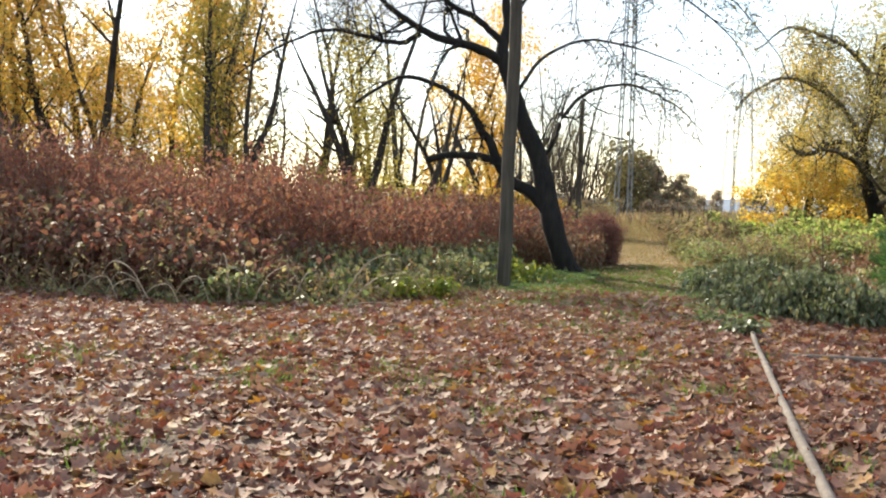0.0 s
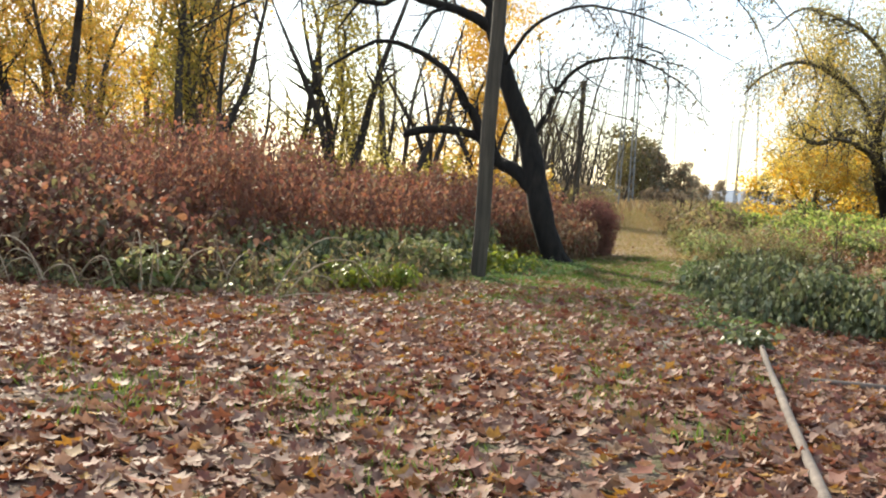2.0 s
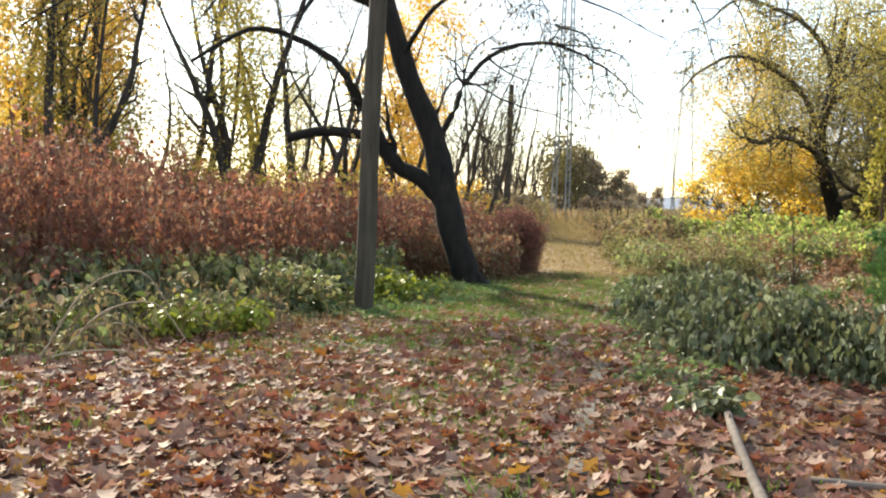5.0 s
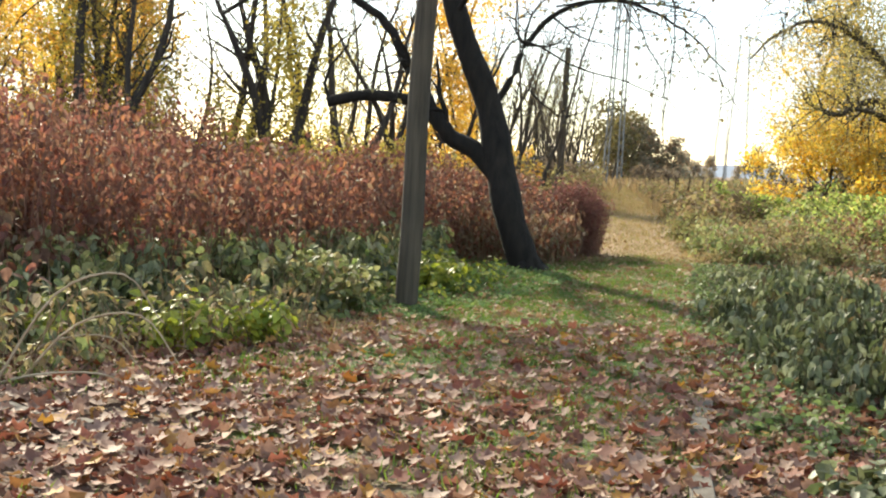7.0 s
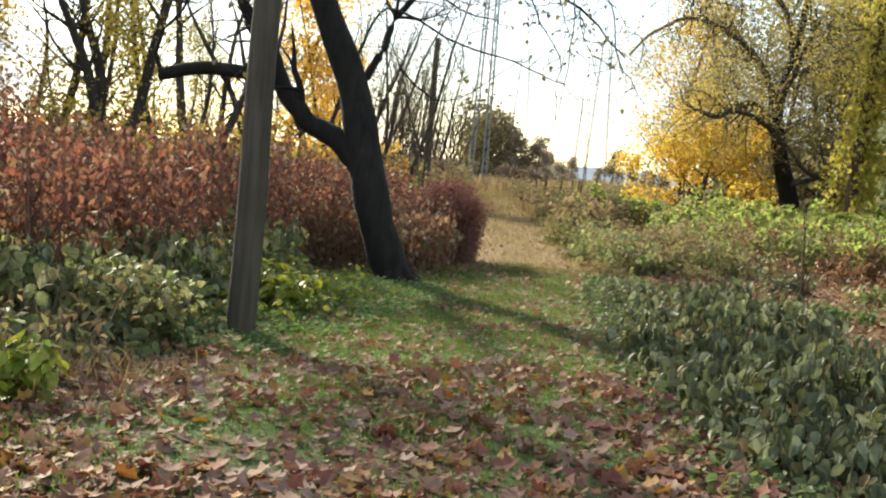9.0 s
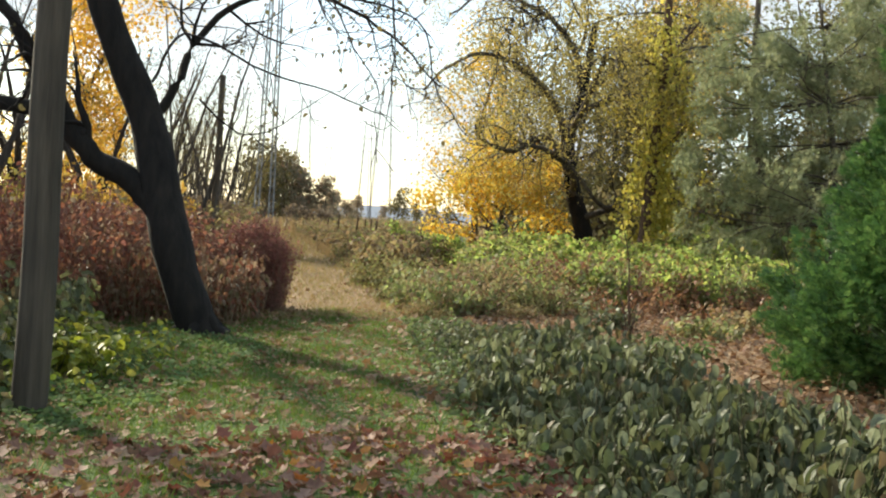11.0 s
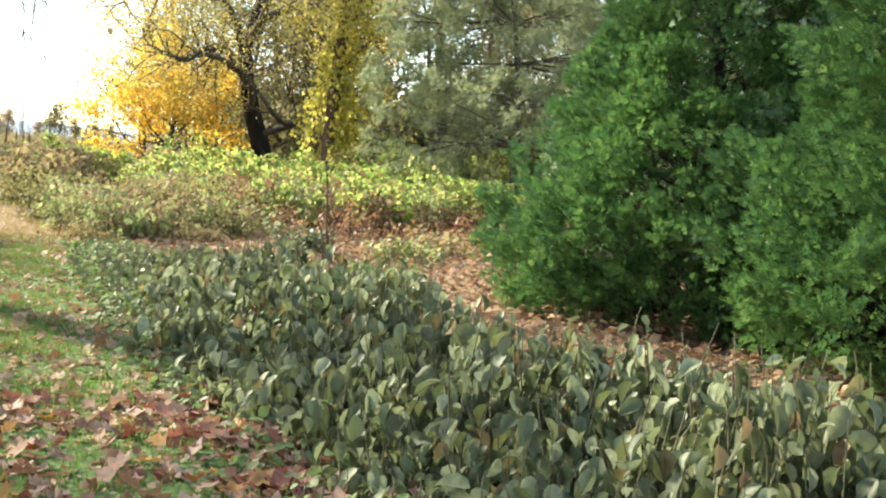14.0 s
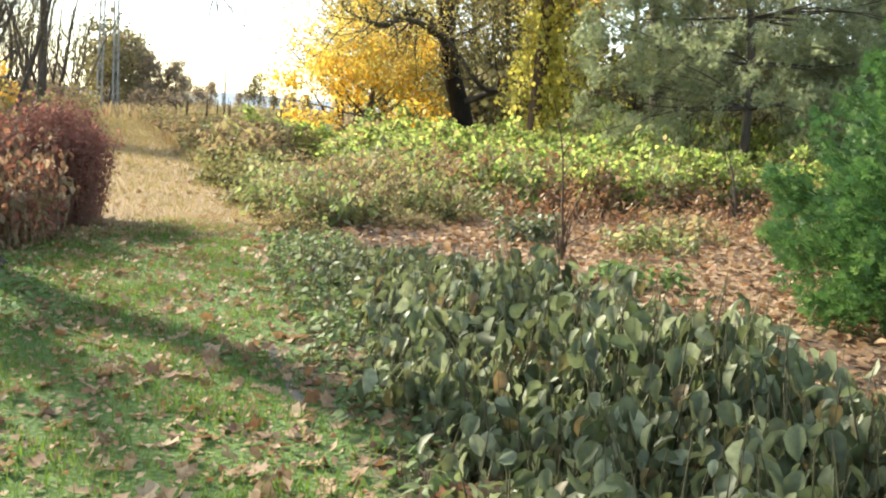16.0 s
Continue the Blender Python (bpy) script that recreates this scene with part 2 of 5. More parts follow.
def ground_material():
    """Soil, leaf crumbs, turf and straw, blended by the cover attribute with ragged edges."""
    m, nn, ll = nodes_of("ground_cover")
    co = nn.new("ShaderNodeTexCoord")
    at = nn.new("ShaderNodeVertexColor")
    at.layer_name = "cover"
    sp = nn.new("ShaderNodeSeparateColor")
    ll.new(at.outputs[0], sp.inputs[0])

    def noisy(scale, stops, detail=6):
        n = nn.new("ShaderNodeTexNoise")
        n.inputs["Scale"].default_value, n.inputs["Detail"].default_value = scale, detail
        ll.new(co.outputs["Object"], n.inputs["Vector"])
        r = ramp_of(nn, stops)
        ll.new(n.outputs[0], r.inputs[0])
        return n, r

    vo = nn.new("ShaderNodeTexVoronoi")
    vo.inputs["Scale"].default_value = 9.0
    ll.new(co.outputs["Object"], vo.inputs["Vector"])
    sv = nn.new("ShaderNodeSeparateColor")
    ll.new(vo.outputs["Color"], sv.inputs[0])
    crumbs = ramp_of(nn, [(0.0, (0.06, 0.03, 0.02)), (0.35, (0.13, 0.07, 0.045)), (0.7, (0.20, 0.13, 0.09)), (1.0, (0.10, 0.05, 0.032))])
    ll.new(sv.outputs[0], crumbs.inputs[0])
    _, soil = noisy(40, [(0.3, (0.03, 0.022, 0.015)), (0.7, (0.09, 0.062, 0.042))])
    n_turf, turf = noisy(30, [(0.3, (0.035, 0.07, 0.015)), (0.55, (0.09, 0.16, 0.032)), (0.75, (0.18, 0.20, 0.07))])
    _, straw = noisy(22, [(0.3, (0.18, 0.11, 0.06)), (0.7, (0.36, 0.24, 0.13))])
    n_edge, edge = noisy(3.0, [(0.3, (0, 0, 0)), (0.7, (1, 1, 1))])

    def ragged(channel):
        a = nn.new("ShaderNodeMath")
        a.operation = "MULTIPLY_ADD"
        ll.new(n_edge.outputs[0], a.inputs[0])
        a.inputs[1].default_value = 1.2
        ll.new(channel, a.inputs[2])
        b = nn.new("ShaderNodeMapRange")
        b.inputs["From Min"].default_value, b.inputs["From Max"].default_value = 0.95, 1.25
        ll.new(a.outputs[0], b.inputs[0])
        return b.outputs[0]

    base = nn.new("ShaderNodeMixRGB")
    base.inputs[0].default_value = 0.6
    ll.new(soil.outputs[0], base.inputs[1])
    ll.new(crumbs.outputs[0], base.inputs[2])
    last = base.outputs[0]
    for channel, colour in ((sp.outputs[0], turf), (sp.outputs[1], straw)):
        mx = nn.new("ShaderNodeMixRGB")
        ll.new(ragged(channel), mx.inputs[0])
        ll.new(last, mx.inputs[1])
        ll.new(colour.outputs[0], mx.inputs[2])
        last = mx.outputs[0]
    pr = nn.new("ShaderNodeBsdfPrincipled")
    pr.inputs["Roughness"].default_value = 0.95
    ll.new(last, pr.inputs["Base Color"])
    bp = nn.new("ShaderNodeBump")
    bp.inputs["Strength"].default_value, bp.inputs["Distance"].default_value = 0.8, 0.05
    ll.new(n_turf.outputs[0], bp.inputs["Height"])
    ll.new(bp.outputs[0], pr.inputs["Normal"])
    out = nn.new("ShaderNodeOutputMaterial")
    ll.new(pr.outputs[0], out.inputs[0])
    return m


M_GROUND = ground_material()


# ---- building helpers ----
def mesh_from(name, verts, faces, material, smooth=False):
    me = bpy.data.meshes.new(name)
    verts = np.asarray(verts, np.float32)
    if isinstance(faces, np.ndarray):
        n, k = faces.shape
        me.vertices.add(len(verts))
        me.vertices.foreach_set("co", verts.ravel())
        me.loops.add(n * k)
        me.loops.foreach_set("vertex_index", faces.ravel().astype(np.int32))
        me.polygons.add(n)
        me.polygons.foreach_set("loop_start", np.arange(0, n * k, k, dtype=np.int32))
        me.update(calc_edges=True)
    else:
        me.from_pydata(verts.tolist(), [], faces)
    me.materials.append(material)
    if smooth:
        me.polygons.foreach_set("use_smooth", np.ones(len(me.polygons), bool))
    return me


def put(name, me, parent=None, label=""):
    ob = new(name, me)
    if parent is not None:
        ob.parent = parent
    if label:
        ob["label"] = label
    return ob


def thing(name, label, category, at=(0, 0, 0), group="", kind=""):
    ob = new(name)
    ob.location = at
    return tagged(ob, label, category, group, kind)


def unit(v):
    return v / np.maximum(np.linalg.norm(v, axis=-1, keepdims=True), 1e-9)


CURL = (np.array([(0, 0, 0), (0.12, 0.20, 0.10), (0.42, 0.31, 0.17), (0.75, 0.20, 0.08), (1, 0.02, -0.20), (0.75, -0.20, 0.08), (0.42, -0.31, 0.17), (0.12, -0.20, 0.10), (0.48, 0, 0.0)]),
        np.array([(0, 1, 2, 8), (8, 2, 3, 4), (8, 4, 5, 6), (0, 8, 6, 7)]))
# Leaf outlines: points along (x) and across (y), with a little cup (z), and their faces.
OVAL = (np.array([(0, 0, 0), (0.10, 0.24, 0.05), (0.36, 0.37, 0.10), (0.70, 0.27, 0.05), (1, 0, -0.12), (0.70, -0.27, 0.05), (0.36, -0.37, 0.10), (0.10, -0.24, 0.05), (0.5, 0, 0.0)]),
        np.array([(0, 1, 2, 8), (8, 2, 3, 4), (8, 4, 5, 6), (0, 8, 6, 7)]))
SLIM = (np.array([(0, 0, 0), (0.45, 0.2, 0.05), (1, 0, -0.1), (0.45, -0.2, 0.05)]), np.array([(0, 1, 2, 3)]))
SPLIT = (np.array([(0, 0, 0), (0.5, 0.42, 0.12), (1, 0, -0.06), (0.5, -0.42, 0.12)]), np.array([(0, 1, 2), (0, 2, 3)]))
BLADE = (np.array([(0, 0.035, 0), (0.55, 0.028, 0.02), (1, 0.0, 0.12), (0.55, -0.028, 0.02), (0, -0.035, 0)]), np.array([(0, 1, 3, 4), (1, 2, 2, 3)]))
MAPLE_V = np.array([(-0.5, 0, 0.0), (-0.42, 0.34, 0.10), (-0.12, 0.24, 0.02), (-0.02, 0.56, 0.16), (0.20, 0.24, 0.03), (0.58, 0.0, 0.13),
                    (0.20, -0.24, 0.03), (-0.02, -0.56, 0.13), (-0.12, -0.24, 0.02), (-0.42, -0.34, 0.12), (0.0, 0.0, -0.02)])
MAPLE = (MAPLE_V, np.array([(10, i, (i + 1) % 10) for i in range(10)]))
SPRAY = (np.array([(0, 0, 0), (0.5, 0.42, 0.08), (0.38, 0.10, 0), (0.85, 0.30, 0.06), (0.6, 0.05, 0), (1.05, 0.0, -0.1), (0.6, -0.05, 0), (0.85, -0.30, 0.06), (0.38, -0.10, 0), (0.5, -0.42, 0.08)]),
         np.array([(0, 1, 2), (2, 3, 4), (4, 5, 6), (6, 7, 8), (8, 9, 0), (0, 2, 8), (2, 4, 6)]))
NEEDLES = (np.array([(0, 0, 0), (0.9, 0.42, 0.1), (0.3, 0.05, 0), (1.0, 0.02, 0.02), (0.3, -0.05, 0), (0.9, -0.42, -0.1)]), np.array([(0, 1, 2), (0, 2, 3), (0, 3, 4), (0, 4, 5)]))


def leaves(name, at, size, tip, shape, material, parent=None, label="", roll=0.6, face=None):
    """One mesh of many leaves at the places given; tip: which way each points; face: which way its upper side turns, loosely."""
    at, tip = np.asarray(at, float), unit(np.asarray(tip, float))
    n = len(at)
    face = np.tile((0, 0, 1.0), (n, 1)) if face is None else np.asarray(face, float)
    face = face + rng.normal(0, roll, (n, 3))
    across = unit(np.cross(face, tip))
    top = np.cross(tip, across)
    pts, fc = shape
    size = np.broadcast_to(np.asarray(size, float), (n,))[:, None, None]
    v = at[:, None, :] + size * (pts[None, :, 0:1] * tip[:, None, :] + pts[None, :, 1:2] * across[:, None, :] + pts[None, :, 2:3] * top[:, None, :])
    f = (fc[None] + (np.arange(n) * len(pts))[:, None, None]).reshape(-1, fc.shape[1])
    if fc.shape[1] == 4 and shape is BLADE:
        f = [tuple(dict.fromkeys(q)) for q in f.tolist()]
    ob = put(name, mesh_from(name, v.reshape(-1, 3), f, material), parent, label)
    ob["kind"] = "stuff"
    return ob


class Tubes:
    """Gathers tapered round tubes along bent lines into one mesh."""

    def __init__(self):
        self.v, self.f, self.n = [], [], 0

    def add(self, pts, radii, sides=6):
        pts, radii = np.asarray(pts, float), np.asarray(radii, float)
        d = unit(np.gradient(pts, axis=0))
        ref = np.where(np.abs(d[:, 2:3]) > 0.9, (1.0, 0, 0), (0, 0, 1.0))
        a = unit(np.cross(d, ref))
        b = np.cross(d, a)
        ang = np.arange(sides) / sides * 2 * math.pi
        ring = pts[:, None] + radii[:, None, None] * (np.cos(ang)[None, :, None] * a[:, None] + np.sin(ang)[None, :, None] * b[:, None])
        k, s, n = len(pts), sides, self.n
        self.v.append(ring.reshape(-1, 3))
        i, j = np.meshgrid(np.arange(k - 1), np.arange(s), indexing="ij")
        j2 = (j + 1) % s
        self.f.append(np.stack([n + i * s + j, n + i * s + j2, n + (i + 1) * s + j2, n + (i + 1) * s + j], -1).reshape(-1, 4))
        self.n += k * s

    def mesh(self, name, material):
        return mesh_from(name, np.concatenate(self.v), np.concatenate(self.f), material, True)


def bend(pts, steps=8):
    """A smooth line through a few points."""
    p = np.asarray(pts, float)
    q = np.vstack([2 * p[0] - p[1], p, 2 * p[-1] - p[-2]])
    out = []
    for i in range(1, len(q) - 2):
        for t in np.arange(steps) / steps:
            out.append(0.5 * (2 * q[i] + (q[i + 1] - q[i - 1]) * t + (2 * q[i - 1] - 5 * q[i] + 4 * q[i + 1] - q[i + 2]) * t * t
                              + (3 * q[i] - q[i - 1] - 3 * q[i + 1] + q[i + 2]) * t ** 3))
    out.append(p[-1])
    return np.array(out)


def wander(start, way, length, steps, wobble, lift=0.0):
    """A line that sets out one way and strays; lift bends it up or, below zero, down."""
    p, d, out = np.array(start, float), unit(np.array(way, float)), [np.array(start, float)]
    for _ in range(steps):
        d = unit(d + rng.normal(0, wobble, 3) + (0, 0, lift))
        p = p + d * length / steps
        out.append(p)
    return np.array(out)


def grow(tubes, line, r0, r1, twigs, level, reach, wobble=0.22, lift=0.04, start=0.3, sides=6, ends=None, spread=0.9):
    """A branch along a line with side branches; gathers the ends of the finest in ends."""
    k = len(line)
    tubes.add(line, np.linspace(r0, r1, k), sides)
    if level == 0:
        if ends is not None:
            ends.append(line[k // 2:])
        return
    for _ in range(twigs):
        u = start + (1 - start) * rng.random()
        i = min(k - 2, int(u * (k - 1)))
        d = unit(line[i + 1] - line[i])
        side = unit(np.cross(d, rng.normal(0, 1, 3)))
        way = d * 0.55 + side * spread
        rr = (r0 + (r1 - r0) * u) * 0.55
        sub = wander(line[i], way, reach * (0.6 + 0.7 * rng.random()) * (1.15 - 0.5 * u), 5, wobble, lift)
        grow(tubes, sub, max(rr, 0.006), 0.004, max(2, twigs - 2), level - 1, reach * 0.5, wobble, lift, 0.25, max(3, sides - 2), ends, spread)


def inside(poly, n, seed_step=1.0):
    """Random points of the plan inside a polygon."""
    poly = np.asarray(poly, float)
    lo, hi = poly.min(0), poly.max(0)
    got = []
    while sum(map(len, got)) < n:
        p = lo + (hi - lo) * rng.random((n * 2, 2))
        got.append(p[within(poly, p)])
    return np.concatenate(got)[:n]


def within(poly, p):
    poly = np.asarray(poly, float)
    x, y = p[:, 0], p[:, 1]
    hit = np.zeros(len(p), bool)
    j = len(poly) - 1
    for i in range(len(poly)):
        xi, yi, xj, yj = *poly[i], *poly[j]
        hit ^= ((yi > y) != (yj > y)) & (x < (xj - xi) * (y - yi) / (yj - yi + 1e-12) + xi)
        j = i
    return hit


# ---- the lie of the land ----
def smooth(a, b, x):
    t = np.clip((x - a) / (b - a), 0, 1)
    return t * t * (3 - 2 * t)


def lumps(x, y):
    return 0.5 + 0.25 * (np.sin(x * 1.7 + np.sin(y * 1.1) * 1.3) + np.sin(y * 1.9 + np.sin(x * 1.4 + 2) * 1.5))


def path_mid(y):
    return 5.2 + (y - 27.6) * 0.172


def edge_x(y):
    """Where the mown grass ends, along the line of fallen leaves."""
    return np.interp(y, [8, 12, 15.5, 19.4, 22, 24.4, 28, 60], [1.8, 2.3, 3.0, 3.85, 4.3, 4.9, 5.9, 12])


def height(x, y):
    x, y = np.asarray(x, float), np.asarray(y, float)
    h = 0.02 * (lumps(x * 1.5, y * 1.5) - 0.5) * smooth(0, 1, y * 0 + 1)
    h = h - 0.045 * smooth(18, 20, y) * smooth(31, 28, y) * smooth(-1, 0.5, x) * smooth(5.5, 4, x)
    h = h + 0.055 * np.maximum(0, -x - 3.5) * smooth(14, 24, y) * smooth(80, 40, y)
    h = h + 0.025 * np.maximum(0, x - 12) * smooth(24, 40, y) * smooth(120, 60, y)
    return h


def cover(x, y):
    """Shares of turf and straw in the ground's cover."""
    turf = (0.5 * smooth(14.8, 17.0, y) + 0.3 * smooth(16.5, 18.5, y) + 0.2 * smooth(19, 22.5, y)) * smooth(edge_x(y) + 0.25, edge_x(y) - 0.1, x) * smooth(0.2, 1.6, x - 0.06 * (y - 20)) * smooth(30.5, 28, y) * 1.0
    turf = np.maximum(turf, (0.32 + 0.35 * lumps(x * 1.9, y * 1.6)) * smooth(11.5, 16, y) * smooth(-1.2, 0.8, x) * smooth(edge_x(y) + 1.4, edge_x(y), x) * smooth(29, 27, y))
    turf = np.maximum(turf, 0.30 * (lumps(x * 0.7, y * 0.8) > 0.62) * smooth(40, 30, y))
    far = smooth(90, 130, y)
    d = np.abs(x - path_mid(y))
    straw = smooth(1.35, 0.75, d) * smooth(28.0, 30.0, y)
    straw = np.maximum(straw, 0.5 * far)
    straw = np.maximum(straw, 0.75 * smooth(7.5, 8.6, x) * smooth(20, 22.5, y) * smooth(36, 32, y))
    return np.clip(turf * (1 - far), 0, 1), np.clip(straw, 0, 1)


# ---- ground ----
def spaced(lo, hi, step, far_lo, far_hi):
    mid = list(np.arange(lo, hi, step))
    a, s = [lo], step
    while a[-1] > far_lo:
        s *= 1.22
        a.append(a[-1] - s)
    b, s = [mid[-1]], step
    while b[-1] < far_hi:
        s *= 1.22
        b.append(b[-1] + s)
    return np.array(a[:0:-1] + mid + b[1:])


gx, gy = spaced(-9, 15, 0.2, -1500, 1500), spaced(-3, 36, 0.2, -300, 2400)
GX, GY = np.meshgrid(gx, gy, indexing="xy")
nx, ny = len(gx), len(gy)
gv = np.stack([GX, GY, height(GX, GY)], -1).reshape(-1, 3)
gi, gj = np.meshgrid(np.arange(ny - 1), np.arange(nx - 1), indexing="ij")
gf = np.stack([gi * nx + gj, gi * nx + gj + 1, (gi + 1) * nx + gj + 1, (gi + 1) * nx + gj], -1).reshape(-1, 4)
g_me = mesh_from("ground", gv, gf, M_GROUND, True)
turf_share, straw_share = cover(gv[:, 0], gv[:, 1])
g_col = g_me.color_attributes.new("cover", "FLOAT_COLOR", "POINT")
g_col.data.foreach_set("color", np.stack([turf_share, straw_share, turf_share * 0, turf_share * 0 + 1], -1).astype(np.float32).ravel())
ground = tagged(put("ground", g_me), "level clearing of soil under brown leaf litter, turf and a straw-coloured track", "ground", kind="structure")


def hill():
    t = tagged(new("backdrop"), "low wooded ridge with distance haze painted in as blue-grey", "hill", kind="structure")
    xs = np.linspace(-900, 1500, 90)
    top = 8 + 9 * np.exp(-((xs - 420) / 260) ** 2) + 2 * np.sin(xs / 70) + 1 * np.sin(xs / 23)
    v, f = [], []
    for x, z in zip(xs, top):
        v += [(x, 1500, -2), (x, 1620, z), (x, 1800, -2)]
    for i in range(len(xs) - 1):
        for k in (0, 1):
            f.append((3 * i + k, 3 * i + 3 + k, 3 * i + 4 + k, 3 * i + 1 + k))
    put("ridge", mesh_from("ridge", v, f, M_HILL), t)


hill()


# ---- poles, logs, towers ----
def utility_pole(at, lean, tall, r0, r1, label, group=""):
    t = thing("utility_pole", label, "pole", at, group)
    tb = Tubes()
    zs = np.linspace(-0.15, tall, 14)
    tb.add([(lean[0] * z + 0.012 * math.sin(z * 2), lean[1] * z, z) for z in zs], np.linspace(r0, r1, 14), 12)
    shaft = put("shaft", tb.mesh("shaft", M_WOOD), t)
    tb = Tubes()
    top = np.array((lean[0] * tall, lean[1] * tall, tall))
    tb.add([top - (0, 0, 0.005), top + (0, 0, 0.02), top + (0, 0, 0.06)], [r1 * 1.02, r1, 0.01], 12)
    put("cap", tb.mesh("cap", M_WOOD), shaft)
    return t


utility_pole((1.06, 20.85, -0.05), (0.012, 0.02), 5.6, 0.125, 0.105, "weathered grey wooden pole leaning slightly in ground ivy")
utility_pole((7.73, 59.5, 0), (0, 0), 6.86, 0.17, 0.12, "bare brown wooden pole beyond the red thicket")


def log(name, pts, r0, r1, label, material, category):
    t = thing(name, label, category, (pts[0][0], pts[0][1], 0))
    line = bend(pts, 5) - np.array((pts[0][0], pts[0][1], 0))
    line[:, 2] += height(line[:, 0] + pts[0][0], line[:, 1] + pts[0][1])
    tb = Tubes()
    k = len(line)
    tb.add(np.vstack([line[0], line, line[-1]]), [0.002, *(np.linspace(r0, r1, k) * (1 + 0.06 * np.sin(np.arange(k) * 1.9))), 0.002], 9)
    stem = put("stem", tb.mesh("stem", material), t)
    for i in range(3, k - 2, 4):
        tb = Tubes()
        d = unit(np.array((rng.normal(), rng.normal(), 0.8)))
        tb.add([line[i], line[i] + d * r0 * 1.3, line[i] + d * r0 * 1.9], [r0 * 0.35, r0 * 0.28, 0.004], 6)
        put("knot", tb.mesh("knot", M_BARK_BROWN), stem)


log("fallen_log", [(3.45, 13.9, 0.07), (3.23, 13.04, 0.06), (2.16, 8.64, 0.06), (1.4, 5.4, 0.05)], 0.026, 0.036, "slim bare fallen log lying in dry leaves", M_LOG, "log")
log("fallen_branch", [(3.35, 12.3, 0.05), (3.9, 12.0, 0.06), (4.9, 11.6, 0.07), (6.2, 11.3, 0.05)], 0.02, 0.045, "thin pale-brown fallen branch lying on the leaves", M_LOG, "branch")


def plank(at, turn, length, width, label):
    t = thing("edging_plank", label, "plank", at)
    t.rotation_euler = (0, 0, radians(turn))
    bm = bmesh.new()
    bmesh.ops.create_cube(bm, size=1)
    bmesh.ops.scale(bm, vec=(width, length, 0.05), verts=bm.verts)
    bmesh.ops.subdivide_edges(bm, edges=[e for e in bm.edges if abs((e.verts[0].co - e.verts[1].co).y) > 0.1], cuts=8)
    for v in bm.verts:
        v.co.x += 0.008 * math.sin(v.co.y * 2) + 0.003 * rng.normal()
        v.co.z += 0.005 * rng.normal()
    bmesh.ops.bevel(bm, geom=bm.edges, offset=0.006, segments=1, affect="EDGES")
    me = bpy.data.meshes.new("board")
    bm.to_mesh(me)
    bm.free()
    me.materials.append(M_PLANK)
    put("board", me, t)


plank((2.42, 13.5, 0.012), -12, 2.3, 0.12, "pale grey weathered edging plank half sunk in leaves")
plank((3.02, 15.9, 0.01), -16, 1.0, 0.12, "pale grey weathered edging plank half sunk in grass")
plank((4.30, 22.1, float(height(4.3, 22.1)) - 0.012), -10.5, 1.5, 0.07, "pale grey weathered edging plank along the grass")
plank((3.72, 19.6, float(height(3.72, 19.6)) - 0.014), -14, 0.8, 0.07, "short grey edging plank under fallen leaves")
plank((-0.95, 15.0, 0.008), 62, 0.7, 0.16, "short pale weathered board among fallen leaves")


def lattice_tower(at, tall, base, group):
    """Two slim lattice legs leaning together, with cross-arms above."""
    t = thing("lattice_tower", "tall grey steel lattice power tower on two slim legs", "tower", at, group)
    for s in (-1, 1):
        tb = Tubes()
        n = int(tall / 1.1)

        def corner(k, z):
            w = 0.30 - 0.12 * z / tall
            a = (k * 90 + 45) * math.pi / 180
            return np.array((s * (base * (1 - 0.62 * z / tall)) + w * math.cos(a), w * math.sin(a), z))

        for k in range(4):
            tb.add([corner(k, -0.3), corner(k, tall)], [0.055, 0.045], 4)
            for i in range(n):
                z0, z1 = tall * i / n, tall * (i + 1) / n
                tb.add([corner(k, z0), corner((k + 1) % 4, z1)], [0.028, 0.028], 3)
        put("leg", tb.mesh("leg", M_STEEL), t)
    for z in (tall * 0.82, tall * 0.97):
        tb = Tubes()
        for dz in (0, 0.7):
            tb.add([(-4.5, 0, z), (-1, 0, z + dz), (1, 0, z + dz), (4.5, 0, z)], [0.06] * 4, 4)
        for x in np.arange(-3.5, 3.6, 1.0):
            tb.add([(x, 0, z), (x + 0.5, 0, z + 0.4)], [0.03, 0.03], 3)
        put("cross_arm", tb.mesh("cross_arm", M_STEEL), t)
    return t


lattice_tower((20.9, 120, 0), 34, 0.72, "towers of the power line")
for tx, ty, th in ((85.0, 300, 38), (70.0, 330, 34), (122, 450, 40), (163, 600, 44), (152, 640, 40)):
    lattice_tower((tx, ty, 0), th, 2.9, "towers of the power line")


def sign(at):
    t = thing("sign", "small white blank sign on a thin stake in the bushes", "sign", at)
    bm = bmesh.new()
    bmesh.ops.create_cube(bm, size=1)
    bmesh.ops.scale(bm, vec=(0.24, 0.012, 0.34), verts=bm.verts)
    bmesh.ops.rotate(bm, verts=bm.verts, matrix=Euler((0, radians(10), 0)).to_matrix())
    bmesh.ops.translate(bm, vec=(0, 0, 0.93), verts=bm.verts)
    bmesh.ops.bevel(bm, geom=bm.edges, offset=0.003, segments=1, affect="EDGES")
    me = bpy.data.meshes.new("plate")
    bm.to_mesh(me)
    bm.free()
    me.materials.append(M_SIGN)
    put("plate", me, t)
    tb = Tubes()
    tb.add([(0, 0.03, -0.1), (0, 0.03, 0.95)], [0.012, 0.012], 6)
    put("stake", tb.mesh("stake", M_STALK_DRY), t)


sign((13.6, 46.0, -0.08))


